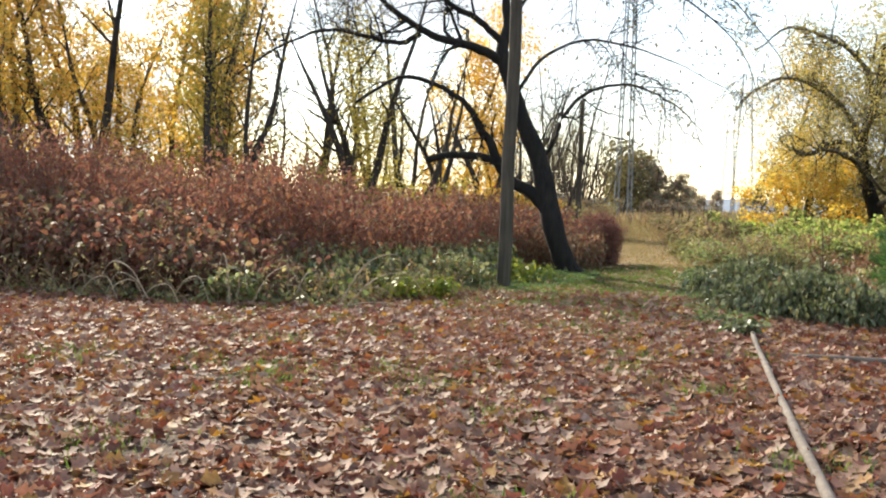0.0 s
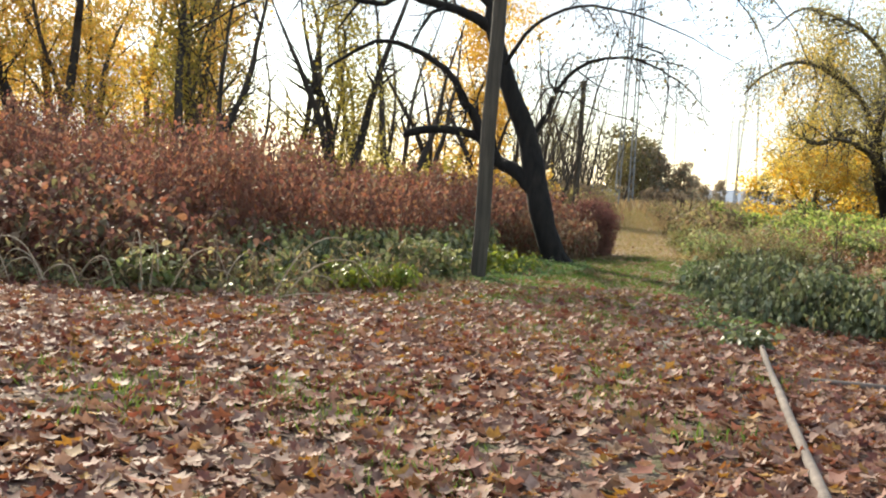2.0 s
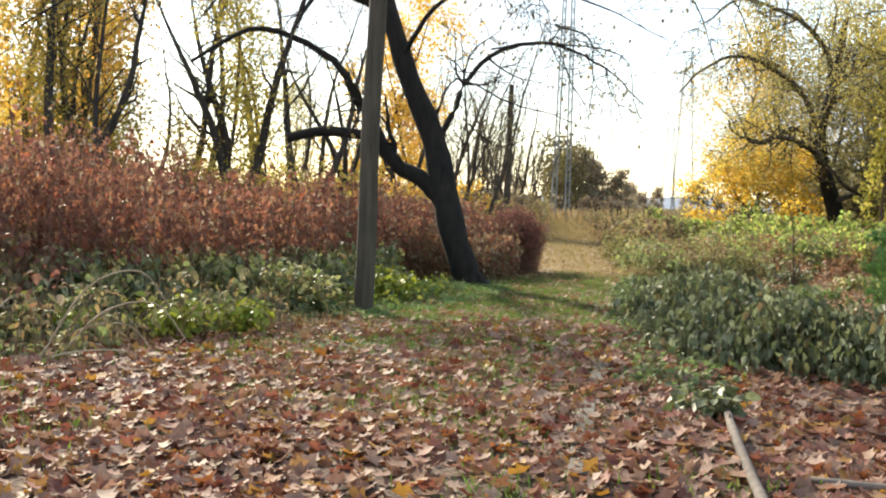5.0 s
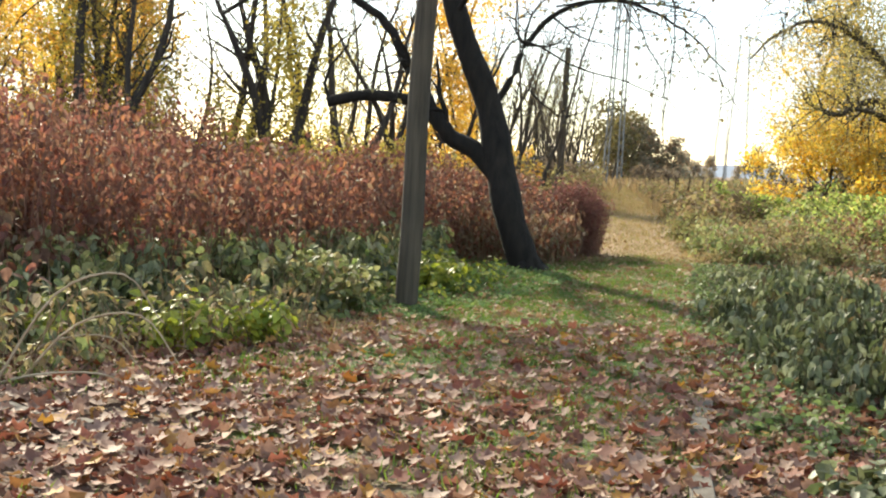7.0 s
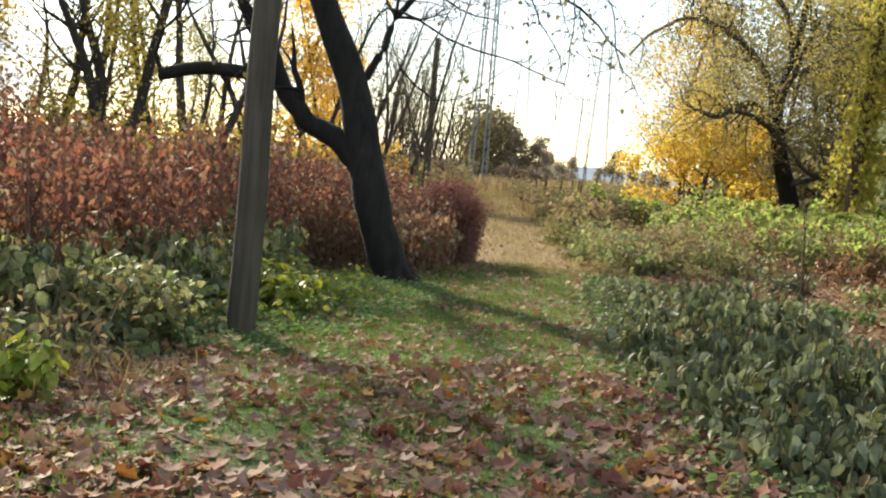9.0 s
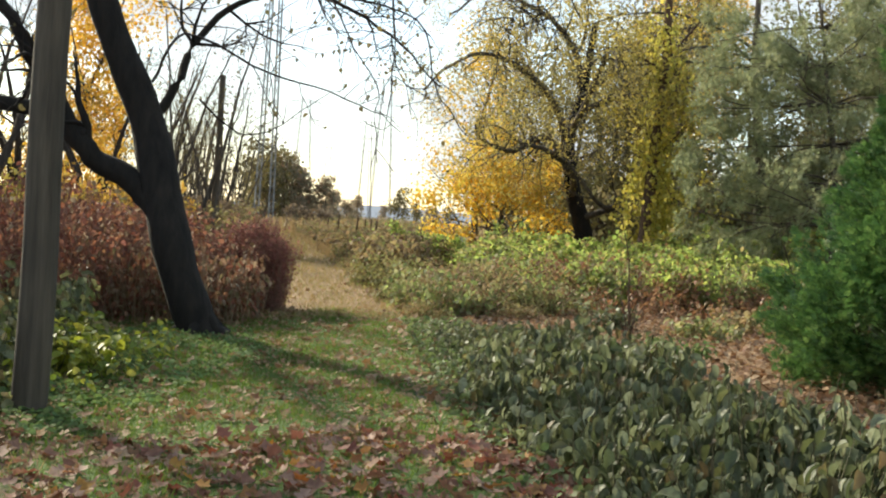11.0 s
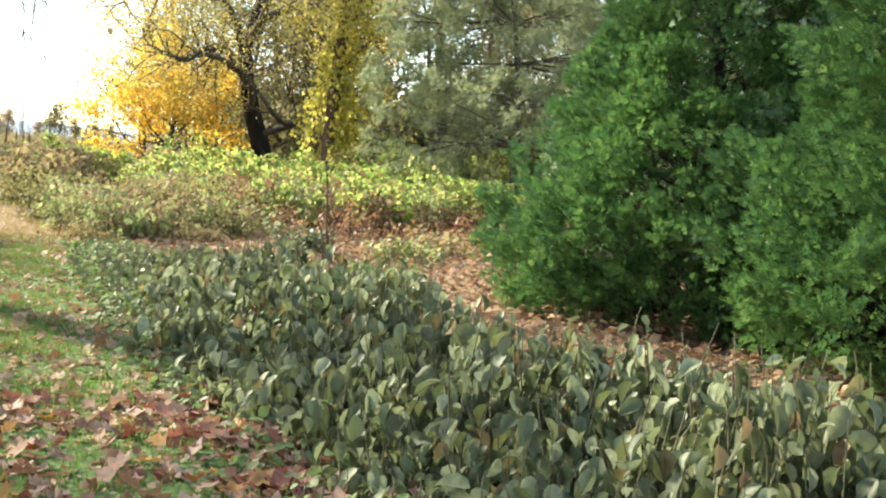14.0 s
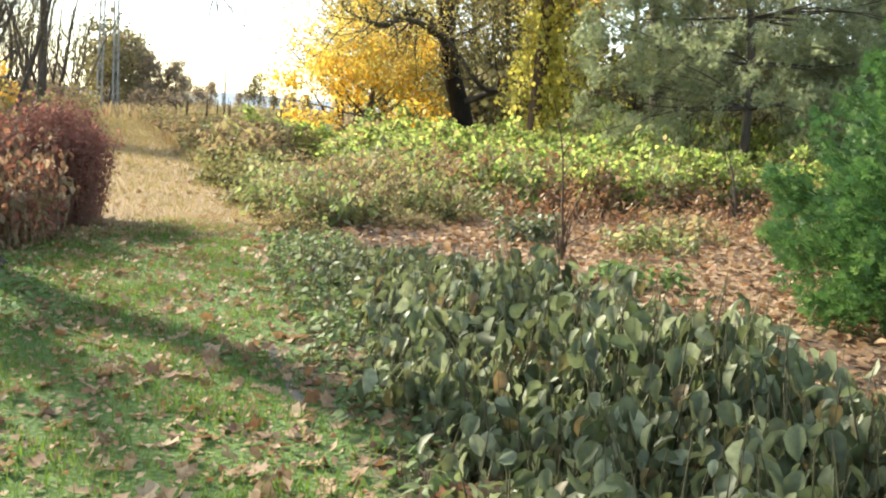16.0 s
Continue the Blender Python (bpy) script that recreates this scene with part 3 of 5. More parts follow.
# ---- the leaning tree beside the track ----
def leaning_tree():
    t = thing("leaning_tree", "dark leaning forked tree with a sawn limb and arching bare boughs", "tree", (2.93, 26.1, -0.04))
    o = np.array((2.93, 26.1, 0.0))

    def rel(pts):
        return [np.array(p, float) - o for p in pts]

    tb = Tubes()
    line = bend(rel([(2.95, 26.1, -0.1), (2.86, 26.12, 0.12), (2.62, 26.25, 0.76), (2.42, 26.5, 1.6), (2.20, 26.75, 2.54), (1.78, 26.9, 3.5), (1.50, 27.0, 4.3), (1.30, 27.1, 5.0), (1.42, 27.2, 5.6), (1.36, 27.3, 6.3), (1.5, 27.4, 7.6)]), 5)
    k = np.linspace(0, 1, len(line))
    r = np.interp(k, [0, 0.04, 0.1, 0.3, 0.45, 0.7, 1.0], [0.36, 0.28, 0.235, 0.24, 0.20, 0.15, 0.06]) * (1 + 0.04 * np.sin(k * 60))
    tb.add(line, r, 14)
    put("trunk", tb.mesh("trunk", M_BARK), t)
    roots = Tubes()
    for a in range(5):
        ang = a * 1.26 + 0.4
        roots.add([(0, 0, 0.22), (0.24 * math.cos(ang), 0.24 * math.sin(ang), 0.05), (0.42 * math.cos(ang), 0.42 * math.sin(ang), -0.04)], [0.12, 0.07, 0.02], 7)
    put("root_flare", roots.mesh("root_flare", M_BARK), t)
    ends = []

    def bough(name, pts, r0, r1, twigs, level, reach, lift=0.0, label=""):
        b = Tubes()
        line = bend(rel(pts), 5)
        line[2:] += np.cumsum(rng.normal(0, 0.022, (len(line) - 2, 3)), 0) * 0.8
        grow(b, line, r0, r1, twigs, level, reach, 0.24, lift, 0.3, 8, ends)
        return put(name, b.mesh(name, M_BARK), t, label)

    bough("fork_limb", [(2.45, 26.45, 1.35), (2.06, 26.6, 1.75), (1.72, 26.65, 2.0), (1.35, 26.6, 2.42), (1.1, 26.6, 3.1), (0.85, 26.6, 3.35), (0.42, 26.6, 4.05), (-0.76, 26.5, 4.56), (-1.9, 26.3, 3.9)], 0.17, 0.03, 7, 2, 1.3)
    b = Tubes()
    cut = bend(rel([(1.5, 26.62, 2.25), (1.03, 26.7, 2.5), (0.26, 26.8, 2.56), (-0.36, 26.85, 2.42)]), 5)
    b.add(np.vstack([cut, cut[-1] + (-0.01, 0, 0)]), [*np.linspace(0.10, 0.088, len(cut)), 0.002], 10)
    sawn = put("sawn_limb", b.mesh("sawn_limb", M_BARK), t, "sawn-off level limb")
    shoot_ob = bough("water_shoot", [(-0.32, 26.85, 2.42), (-0.40, 26.8, 2.75), (-0.15, 26.7, 3.3), (0.15, 26.6, 3.9)], 0.035, 0.012, 3, 1, 0.5)
    shoot_ob.parent = sawn
    bough("bough", [(1.30, 27.1, 4.75), (0.9, 27, 4.95), (0.13, 27, 5.16), (-0.79, 27, 5.40), (-1.6, 26.9, 6.0), (-2.4, 26.7, 6.8)], 0.13, 0.04, 12, 2, 1.9)
    bough("bough", [(-0.6, 27, 5.3), (-1.2, 26.8, 5.0), (-2.46, 26.4, 5.15), (-3.6, 26.0, 4.7), (-4.6, 25.6, 4.0)], 0.07, 0.012, 13, 2, 1.6, -0.02)
    bough("bough", [(1.28, 27.1, 5.2), (0.8, 27, 5.65), (0.1, 27, 6.05), (-0.7, 27, 6.9), (-1.2, 27, 8.0)], 0.09, 0.03, 7, 2, 1.5)
    bough("bough", [(2.3, 26.75, 2.55), (2.5, 26.8, 2.95), (2.79, 26.9, 3.65), (3.42, 27, 4.13), (4.33, 27, 4.25), (5.4, 27, 3.9), (6.1, 26.9, 3.3)], 0.065, 0.010, 13, 2, 1.3, -0.03, "arching side bough")
    bough("bough", [(1.4, 27.2, 5.6), (2.0, 26.8, 6.4), (3.2, 26.3, 6.8), (4.8, 25.8, 6.3), (6.2, 25.5, 5.2), (6.9, 25.4, 3.9)], 0.045, 0.008, 16, 2, 1.6, -0.05)
    bough("bough", [(1.4, 27.3, 6.3), (2.2, 27.0, 7.3), (3.9, 26.5, 7.7), (5.6, 26.6, 7.0), (7.2, 26.8, 5.6), (7.9, 26.9, 4.4)], 0.045, 0.008, 16, 2, 1.6, -0.05)
    bough("bough", [(1.6, 26.9, 3.9), (2.1, 26.2, 4.7), (3.2, 25.4, 5.0), (4.4, 24.6, 4.6), (5.6, 24.0, 3.9)], 0.05, 0.006, 12, 2, 1.3, -0.04)
    bough("bough", [(1.45, 27.3, 7.0), (0.6, 27.0, 8.2), (-0.6, 26.4, 8.6), (-2.0, 25.6, 8.0), (-3.0, 25, 6.9)], 0.05, 0.008, 9, 2, 1.4, -0.04)
    bough("bough", [(2.24, 26.6, 2.96), (2.58, 26.2, 3.49), (3.47, 25.6, 3.04), (4.35, 25.2, 2.69), (4.93, 24.8, 2.26)], 0.02, 0.005, 9, 1, 0.7, -0.05, "thin drooping branch")
    bough("bough", [(3.18, 26.8, 4.14), (4.21, 26.5, 4.27), (4.36, 25.5, 3.57), (4.65, 25.0, 2.83), (4.62, 24.8, 2.04)], 0.016, 0.005, 12, 1, 0.6, -0.08, "thin drooping branch")
    bough("bough", [(4.21, 26.5, 4.27), (5.49, 26.5, 4.04), (5.69, 26.0, 3.14), (5.92, 25.5, 2.57)], 0.016, 0.005, 10, 1, 0.7, -0.06, "thin drooping branch")
    bough("bough", [(2.81, 26.6, 2.8), (3.37, 26.3, 2.34), (4.3, 26.0, 2.9)], 0.014, 0.004, 6, 1, 0.5, -0.05, "thin drooping branch")
    bough("bough", [(4.1, 25.4, 4.4), (4.5, 24.6, 4.0), (4.42, 23.9, 3.1), (4.3, 23.65, 2.05)], 0.02, 0.004, 8, 1, 0.4, -0.1, "thin drooping branch")
    tips = np.concatenate(ends)
    pick = tips[rng.choice(len(tips), 1500)] + rng.normal(0, 0.04, (1500, 3))
    leaves("withered_leaves", pick, 0.045 + 0.04 * rng.random(1500), rng.normal(0, 0.5, (1500, 3)) + (0, 0, -0.8), OVAL, M_OLIVE, t, "sparse withered leaves")


leaning_tree()


# ---- thickets and low plants ----
def thicket(name, label, category, spots, tall, stalk_mat, leaf_mat, per, size, shape, lean=0.12, low=0.15, stem_r=0.006, bare=0.0, droop=0.6, kind="stuff", turn=0.4):
    """Many upright stalks with leaves along them. spots: places in the plan; tall: height of each."""
    t = thing(name, label, category, kind=kind)
    n = len(spots)
    z0 = height(spots[:, 0], spots[:, 1])
    tilt = rng.normal(0, lean, (n, 2))
    base = np.column_stack([spots, z0 - 0.02])
    top = np.column_stack([spots + tilt * tall[:, None], z0 + tall])
    mid = (base + top) / 2 + np.column_stack([rng.normal(0, 0.03, (n, 2)) * tall[:, None], np.zeros(n)])
    a = np.arange(3) / 3 * 2 * math.pi
    ring = np.column_stack([np.cos(a), np.sin(a), a * 0])
    v = np.concatenate([(p[:, None] + ring[None] * (stem_r * k)) for p, k in ((base, 1.2), (mid, 1.0), (top, 0.4))], 1)
    f = np.array([(l * 3 + i, l * 3 + (i + 1) % 3, l * 3 + 3 + (i + 1) % 3, l * 3 + 3 + i) for l in (0, 1) for i in range(3)])
    f = (f[None] + (np.arange(n) * 9)[:, None, None]).reshape(-1, 4)
    if n <= 120 and not kind:
        for k in range(n):
            put("stalk", mesh_from("stalk", v[k], f[:6], stalk_mat), t)
    else:
        put("stalk_growth", mesh_from("stalk_growth", v.reshape(-1, 3), f, stalk_mat), t)["kind"] = "stuff"
    m = int(n * per)
    i = rng.integers(0, n, m)
    u = low + (1 - low) * rng.random(m) ** 0.65
    p = np.where(u[:, None] < 0.5, base[i] + (mid[i] - base[i]) * (u * 2)[:, None], mid[i] + (top[i] - mid[i]) * (u * 2 - 1)[:, None])
    ang = rng.random(m) * 2 * math.pi
    out = np.column_stack([np.cos(ang), np.sin(ang), rng.normal(-droop, 0.25 + 0.3 * droop, m)])
    s = size * (0.55 + 0.75 * rng.random(m))
    p = p + out * 0.04
    leaves("foliage", p, s, out, shape, leaf_mat, t, roll=turn, face=np.column_stack([np.cos(ang) * (0.5 + 0.4 * droop), np.sin(ang) * (0.5 + 0.4 * droop), np.full(m, max(0.3, 1.1 - 0.5 * droop))]))
    return t


def front_y(x):
    """Front of the growth along the clearing's far side."""
    return np.interp(x, [-16, -6, -3.4, -1.5, -0.4, 0.4, 1.6, 3.0, 4.4], [17.5, 16.4, 15.7, 16.0, 17.6, 19.4, 23.0, 26.6, 28.6])


def red_height(x, y):
    return np.interp(x, [-12, -6, -3, 0, 3.4, 4.6], [2.05, 2.05, 1.95, 1.55, 1.3, 0.85]) * (0.66 + 0.55 * lumps(x * 0.8, y * 0.8))


def red_area(n, near, far):
    x = rng.uniform(-17, 7.5, n * 3)
    y = front_y(x) + near + (far - near) * rng.random(n * 3) ** 1.3
    ok = (x < path_mid(y) - 1.35) & ((y < 30.5) | (x < 3.5 + (y - 30) * 0.1))
    ok &= ~((np.abs(x - 2.9) < 0.4) & (np.abs(y - 26.2) < 0.5))
    return np.column_stack([x, y])[ok][:n]


sp = red_area(5600, 3.3, 15.0)
thicket("red_thicket", "dense red-brown autumn knotweed thicket along the clearing", "thicket", sp, red_height(sp[:, 0], sp[:, 1]) * (0.66 + 0.5 * rng.random(len(sp))),
        M_STALK_RED, M_RED_LEAF, 20, 0.078, CURL, 0.13, 0.22, 0.007, droop=0.9, turn=0.7)
sp = red_area(9000, 0.45, 4.2)
sp = sp[rng.random(len(sp)) < smooth(-1.6, -3.8, sp[:, 0])]
front_h = np.interp(sp[:, 1] - front_y(sp[:, 0]), [0.4, 1.2, 2.6, 4.2], [0.75, 1.15, 1.35, 1.5]) * np.interp(sp[:, 0], [-9, -5, -3, -1.5], [1.15, 1.0, 0.78, 0.6]) * (0.7 + 0.4 * rng.random(len(sp)))
half = rng.random(len(sp)) < 0.55 + 0.5 * (lumps(sp[:, 0] * 1.1 + 4, sp[:, 1] * 1.1) - 0.5)
thicket("browned_thicket", "browned knotweed with curled olive and red leaves at the clearing's edge", "thicket", sp[half], front_h[half] * 0.92,
        M_STALK_RED, M_OLIVE_RED, 15, 0.115, OVAL, 0.14, 0.12, 0.007, droop=1.3)
thicket("red_thicket", "red-brown knotweed standing behind green undergrowth", "thicket", sp[~half], front_h[~half],
        M_STALK_RED, M_RED_LEAF, 14, 0.10, OVAL, 0.14, 0.2, 0.006, droop=0.9)
# broken straw-coloured stalks lying against the thicket's foot
for k in range(46):
    x = rng.uniform(-8.5, -1.4)
    y = float(front_y(x)) + rng.uniform(-0.35, 0.7)
    t = thing("broken_stalk", "bleached broken knotweed stalk leaning at the thicket's foot", "stalk", (x, y, float(height(x, y))), "broken stalks at the thicket's foot")
    a = rng.random() * 6.28
    tb = Tubes()
    long = rng.uniform(0.5, 1.3)
    rise = rng.uniform(0.1, 0.75)
    tb.add(bend([(0, 0, -0.01), (math.cos(a) * long * 0.35, math.sin(a) * long * 0.2, rise * 0.8), (math.cos(a) * long * 0.75, math.sin(a) * long * 0.4, rise), (math.cos(a) * long, math.sin(a) * long * 0.5, max(0.02, rise - 0.3))], 4),
           np.linspace(0.011, 0.004, 13), 5)
    put("stem", tb.mesh("stem", M_STALK_BLEACHED), t)
# pale withered leaves on the flank beside the track
sp = np.column_stack([rng.uniform(1.6, 4.3, 520), 27.0 + 2.2 * rng.random(520) ** 1.5])
sp = sp[(sp[:, 0] < path_mid(sp[:, 1]) - 1.3) & (sp[:, 1] > front_y(sp[:, 0]) - 0.2)]
thicket("withered_knotweed", "withered knotweed with pale curled leaves beside the track", "thicket", sp, 0.3 + 0.85 * rng.random(len(sp)),
        M_STALK_DRY, leaf_material("pale_withered_leaf", [(0.44, 0.38, 0.29), (0.24, 0.09, 0.06), (0.28, 0.12, 0.08), (0.25, 0.23, 0.12), (0.30, 0.11, 0.07), (0.36, 0.27, 0.18)], 0.65, 0.5), 9, 0.085, CURL, 0.12, 0.15, droop=1.2, turn=0.7)
sp = np.column_stack([rng.uniform(0.8, 4.0, 620), rng.uniform(28.0, 31.5, 620)])
thicket("red_thicket", "red-brown knotweed behind withered stems beside the track", "thicket", sp, (0.95 + 0.55 * rng.random(len(sp))) * (0.5 + 0.5 * smooth(4.1, 3.0, sp[:, 0])) * (0.6 + 0.4 * smooth(28, 29.2, sp[:, 1])), M_STALK_RED, M_RED_LEAF, 15, 0.088, SPLIT, 0.16, 0.2, 0.006)
# a rounded purple-red shrub at its end
a = rng.random(900) * 2 * math.pi
rr = np.sqrt(rng.random(900))
sp = np.column_stack([4.12 + 0.5 * rr * np.cos(a), 29.6 + 0.8 * rr * np.sin(a)])
thicket("barberry_shrub", "rounded purple-red twiggy shrub beside the track", "shrub", sp, 1.42 - 0.55 * rr + 0.12 * rng.random(900), M_STALK_RED,
        leaf_material("purple_twig_leaf", [(0.26, 0.10, 0.09), (0.34, 0.15, 0.13), (0.22, 0.09, 0.08)], 0.75, 0.55), 12, 0.045, SPLIT, 0.12, 0.1, 0.004, kind="")

# green undergrowth in front of the thicket
def strip(n, near, far, x0, x1):
    x = rng.uniform(x0, x1, n)
    return np.column_stack([x, front_y(x) + near + (far - near) * rng.random(n)])


sp = strip(7000, -0.1, 5.6, -9, 1.5)
depth = sp[:, 1] - front_y(sp[:, 0])
kept = rng.random(len(sp)) < (0.3 + 0.7 * smooth(0.0, 1.8, depth)) * (0.14 + 0.75 * (lumps(sp[:, 0] * 1.3, sp[:, 1] * 1.3) > 0.44))
sp, depth = sp[kept], depth[kept]
under_h = (0.16 + 0.42 * smooth(0.2, 3.0, depth)) * (0.6 + 0.7 * rng.random(len(sp)))
dark = rng.random(len(sp)) < 0.4
thicket("green_undergrowth", "low dull-green knotweed undergrowth with drooping leaves", "undergrowth", sp[~dark], under_h[~dark], M_STALK_GREEN, M_UNDER, 12, 0.12, OVAL, 0.22, 0.15, 0.005, droop=1.2)
thicket("green_undergrowth", "dark grey-green knotweed undergrowth with hanging leaves", "undergrowth", sp[dark], under_h[dark] * 1.1, M_STALK_GREEN, M_KNOT, 13, 0.125, CURL, 0.2, 0.15, 0.005, droop=1.8, turn=0.7)
sp = strip(380, -0.25, 1.0, -10, 0.2)
thicket("dry_stalks", "bent dry stalks and withered weeds along the thicket's foot", "weeds", sp, 0.25 + 0.45 * rng.random(len(sp)), M_STALK_DRY, M_BRUSH, 6, 0.09, SLIM, 0.45, 0.1, 0.005)
for cx, cy, rad, n, tall, mat, lab in (
        (0.15, 20.3, 0.5, 70, 0.62, M_UNDER, "bushy knotweed clump with drooping dark green leaves"),
        (-0.75, 17.5, 0.30, 26, 0.42, M_LIME, "yellow-green leafy weed clump in the litter"),
        (-0.15, 17.9, 0.22, 18, 0.36, M_LIME, "yellow-green leafy weed clump beside dry grass"),
        (-1.7, 17.2, 0.3, 18, 0.36, M_LIME, "yellow-green leafy weed clump by the thicket"),
        (0.35, 22.6, 0.5, 40, 0.5, M_LIME, "bright lime-green weed clump behind the pole"),
        (1.35, 22.6, 0.35, 36, 0.45, M_LIME, "bright lime-green weed clump in ground ivy"),
        (-2.9, 16.1, 0.4, 50, 0.5, M_UNDER, "dark green leafy weed clump at the litter's edge"),
        (10.2, 26.6, 0.5, 30, 0.34, M_UNDER, "dull green weed clump on dry ground"),
        (11.6, 27.6, 0.6, 34, 0.4, M_BRUSH, "brown-green weed clump on dry ground"),
        (9.2, 27.7, 0.5, 30, 0.38, M_KNOT, "dark green weed clump on dry ground"),
        (13.0, 27.2, 0.6, 34, 0.42, M_BRUSH, "brown-green weed clump near the arborvitae"),
        (8.3, 24.3, 0.35, 20, 0.28, M_IVY, "fresh green weed clump beside the knotweed"),
        (1.2, 24.2, 0.5, 36, 0.4, M_LIME, "bright lime-green weed clump below the leaning tree"),
        (-0.6, 21.6, 0.6, 44, 0.5, M_LIME, "lime-green weed clump before the thicket"),
        (3.4, 14.1, 0.22, 16, 0.22, M_KNOT, "green weed clump over the log's end")):
    a, r = rng.random(n) * 2 * math.pi, np.sqrt(rng.random(n)) * rad
    thicket("weed_clump", lab, "plant", np.column_stack([cx + r * np.cos(a), cy + r * np.sin(a)]), tall * (0.6 + 0.5 * rng.random(n)), M_STALK_GREEN, mat, 11, 0.095, OVAL, 0.3, 0.15, 0.004, kind="")

# ground ivy round the pole and the leaning tree
ax = inside([(0.2, 20.2), (1.2, 19.9), (2.0, 21.2), (3.4, 24.6), (3.6, 26.4), (2.6, 27), (0.6, 23.5), (-0.3, 21.5)], 9000)
keep = rng.random(9000) < 0.25 + 0.8 * (lumps(ax[:, 0] * 1.6, ax[:, 1] * 1.6) > 0.42)
ax = ax[keep]
a = rng.random(len(ax)) * 6.28
leaves("ground_ivy", np.column_stack([ax, height(ax[:, 0], ax[:, 1]) + 0.01 + 0.045 * rng.random(len(ax)) * (1 + 1.2 * (ax[:, 0] < 0.7))]), 0.035 + 0.03 * rng.random(len(ax)),
       np.column_stack([np.cos(a), np.sin(a), rng.normal(0, 0.3, len(a))]), OVAL, M_IVY)
tagged(bpy.data.objects["ground_ivy"], "blue-green ground ivy spreading round the pole and tree", "ground ivy", kind="stuff")

ring = inside([(-0.9, 20.6), (0.4, 20.4), (0.8, 21.2), (1.5, 21.4), (2.6, 24.4), (2.4, 25.6), (1.4, 24.6), (-0.2, 22.8)], 900)
ring = ring[(np.hypot(ring[:, 0] - 1.06, ring[:, 1] - 20.85) > 0.3) & (lumps(ring[:, 0] * 1.8, ring[:, 1] * 1.8) > 0.25 + 0.35 * rng.random(len(ring)))]
pale = rng.random(len(ring)) < 0.5
thicket("ground_growth", "low lime-green weeds round the foot of the pole", "weeds", ring[pale], 0.10 + 0.22 * rng.random(int(pale.sum())), M_STALK_GREEN, M_LIME, 8, 0.075, OVAL, 0.3, 0.1, 0.003)
thicket("ground_growth", "low blue-green weeds round the foot of the pole", "weeds", ring[~pale], 0.06 + 0.14 * rng.random(int((~pale).sum())), M_STALK_GREEN, M_IVY, 8, 0.06, OVAL, 0.3, 0.1, 0.003)
# the broad-leaved knotweed patch
KNOT = [(4.1, 16.6), (3.95, 17.8), (4.15, 18.8), (4.4, 20.0), (4.65, 21.4), (5.4, 23.8), (6.0, 26.6), (6.6, 27.2), (6.9, 25.0), (6.75, 22.6), (6.3, 20.6), (5.95, 19.2), (5.85, 17.6), (6.1, 16.6), (6.3, 15.4), (5.2, 15.4)]
sp = inside(KNOT, 2600)
sp = sp[rng.random(len(sp)) < 0.35 + 1.1 * lumps(sp[:, 0] * 1.9 + 1, sp[:, 1] * 1.9)]
h_k = (0.36 + 0.30 * lumps(sp[:, 0] * 1.5, sp[:, 1] * 1.5)) * np.interp(sp[:, 1], [15, 18, 22, 25, 27.2], [1.05, 1.1, 0.92, 0.58, 0.32]) * (0.55 + 0.65 * rng.random(len(sp)))
k_left = sp[:, 0] - np.interp(sp[:, 1], [15.4, 16.6, 17.8, 20.0, 21.4, 23.8, 26.6, 27.2], [5.2, 4.1, 3.95, 4.4, 4.65, 5.4, 6.0, 6.6])
k_right = np.interp(sp[:, 1], [15.4, 16.6, 17.6, 19.2, 20.6, 22.6, 25, 27.2], [6.3, 6.1, 5.85, 5.95, 6.3, 6.75, 6.9, 6.6]) - sp[:, 0]
h_k = h_k * (0.5 + 0.6 * smooth(0, 0.8, k_left)) * (0.55 + 0.45 * smooth(0, 0.7, k_right))
sp = sp + rng.normal(0, 0.12, sp.shape)
knotweed = thicket("knotweed_patch", "dense patch of dark grey-green knotweed with large drooping oval leaves", "knotweed", sp, h_k, M_STALK_GREEN, M_KNOT, 14, 0.102, CURL, 0.22, 0.2, 0.005, droop=2.2, turn=0.85)
one_leaf = mesh_from("knotweed_leaf", CURL[0], CURL[1], leaf_material("knotweed_single_leaf", KNOT_AND_GLINT_COLOURS, 0.5, 0.45, "object"))
near_k = np.flatnonzero(sp[:, 1] < 20.0)
for k in rng.choice(near_k, 300):
    a = rng.random() * 6.28
    tip = Vector((math.cos(a), math.sin(a), -2.2 + 0.6 * rng.normal())).normalized()
    out = Vector((math.cos(a) + 0.7 * rng.normal(), math.sin(a) + 0.7 * rng.normal(), 0.3 + 0.3 * rng.normal()))
    across = out.cross(tip).normalized()
    top = tip.cross(across)
    m = Matrix((tip, across, top)).transposed().to_4x4()
    m.translation = (sp[k, 0] + 0.05 * math.cos(a), sp[k, 1] + 0.05 * math.sin(a), h_k[k] * (0.7 + 0.35 * rng.random()))
    size = 0.08 + 0.05 * rng.random()
    put("leaf", one_leaf, knotweed).matrix_basis = m @ Matrix.Diagonal((size, size, size, 1))
# low green growth along its edge
x = rng.uniform(0, 1, 1700)
yy = rng.uniform(15, 28, 1700)
sp = np.column_stack([edge_x(yy) + 0.15 + x * 0.9, yy])
thicket("low_weeds", "low mixed green weeds between the grass and the knotweed", "weeds", sp, 0.04 + 0.10 * rng.random(len(sp)), M_STALK_GREEN, M_WEED, 6, 0.06, OVAL, 0.4, 0.1, 0.003)

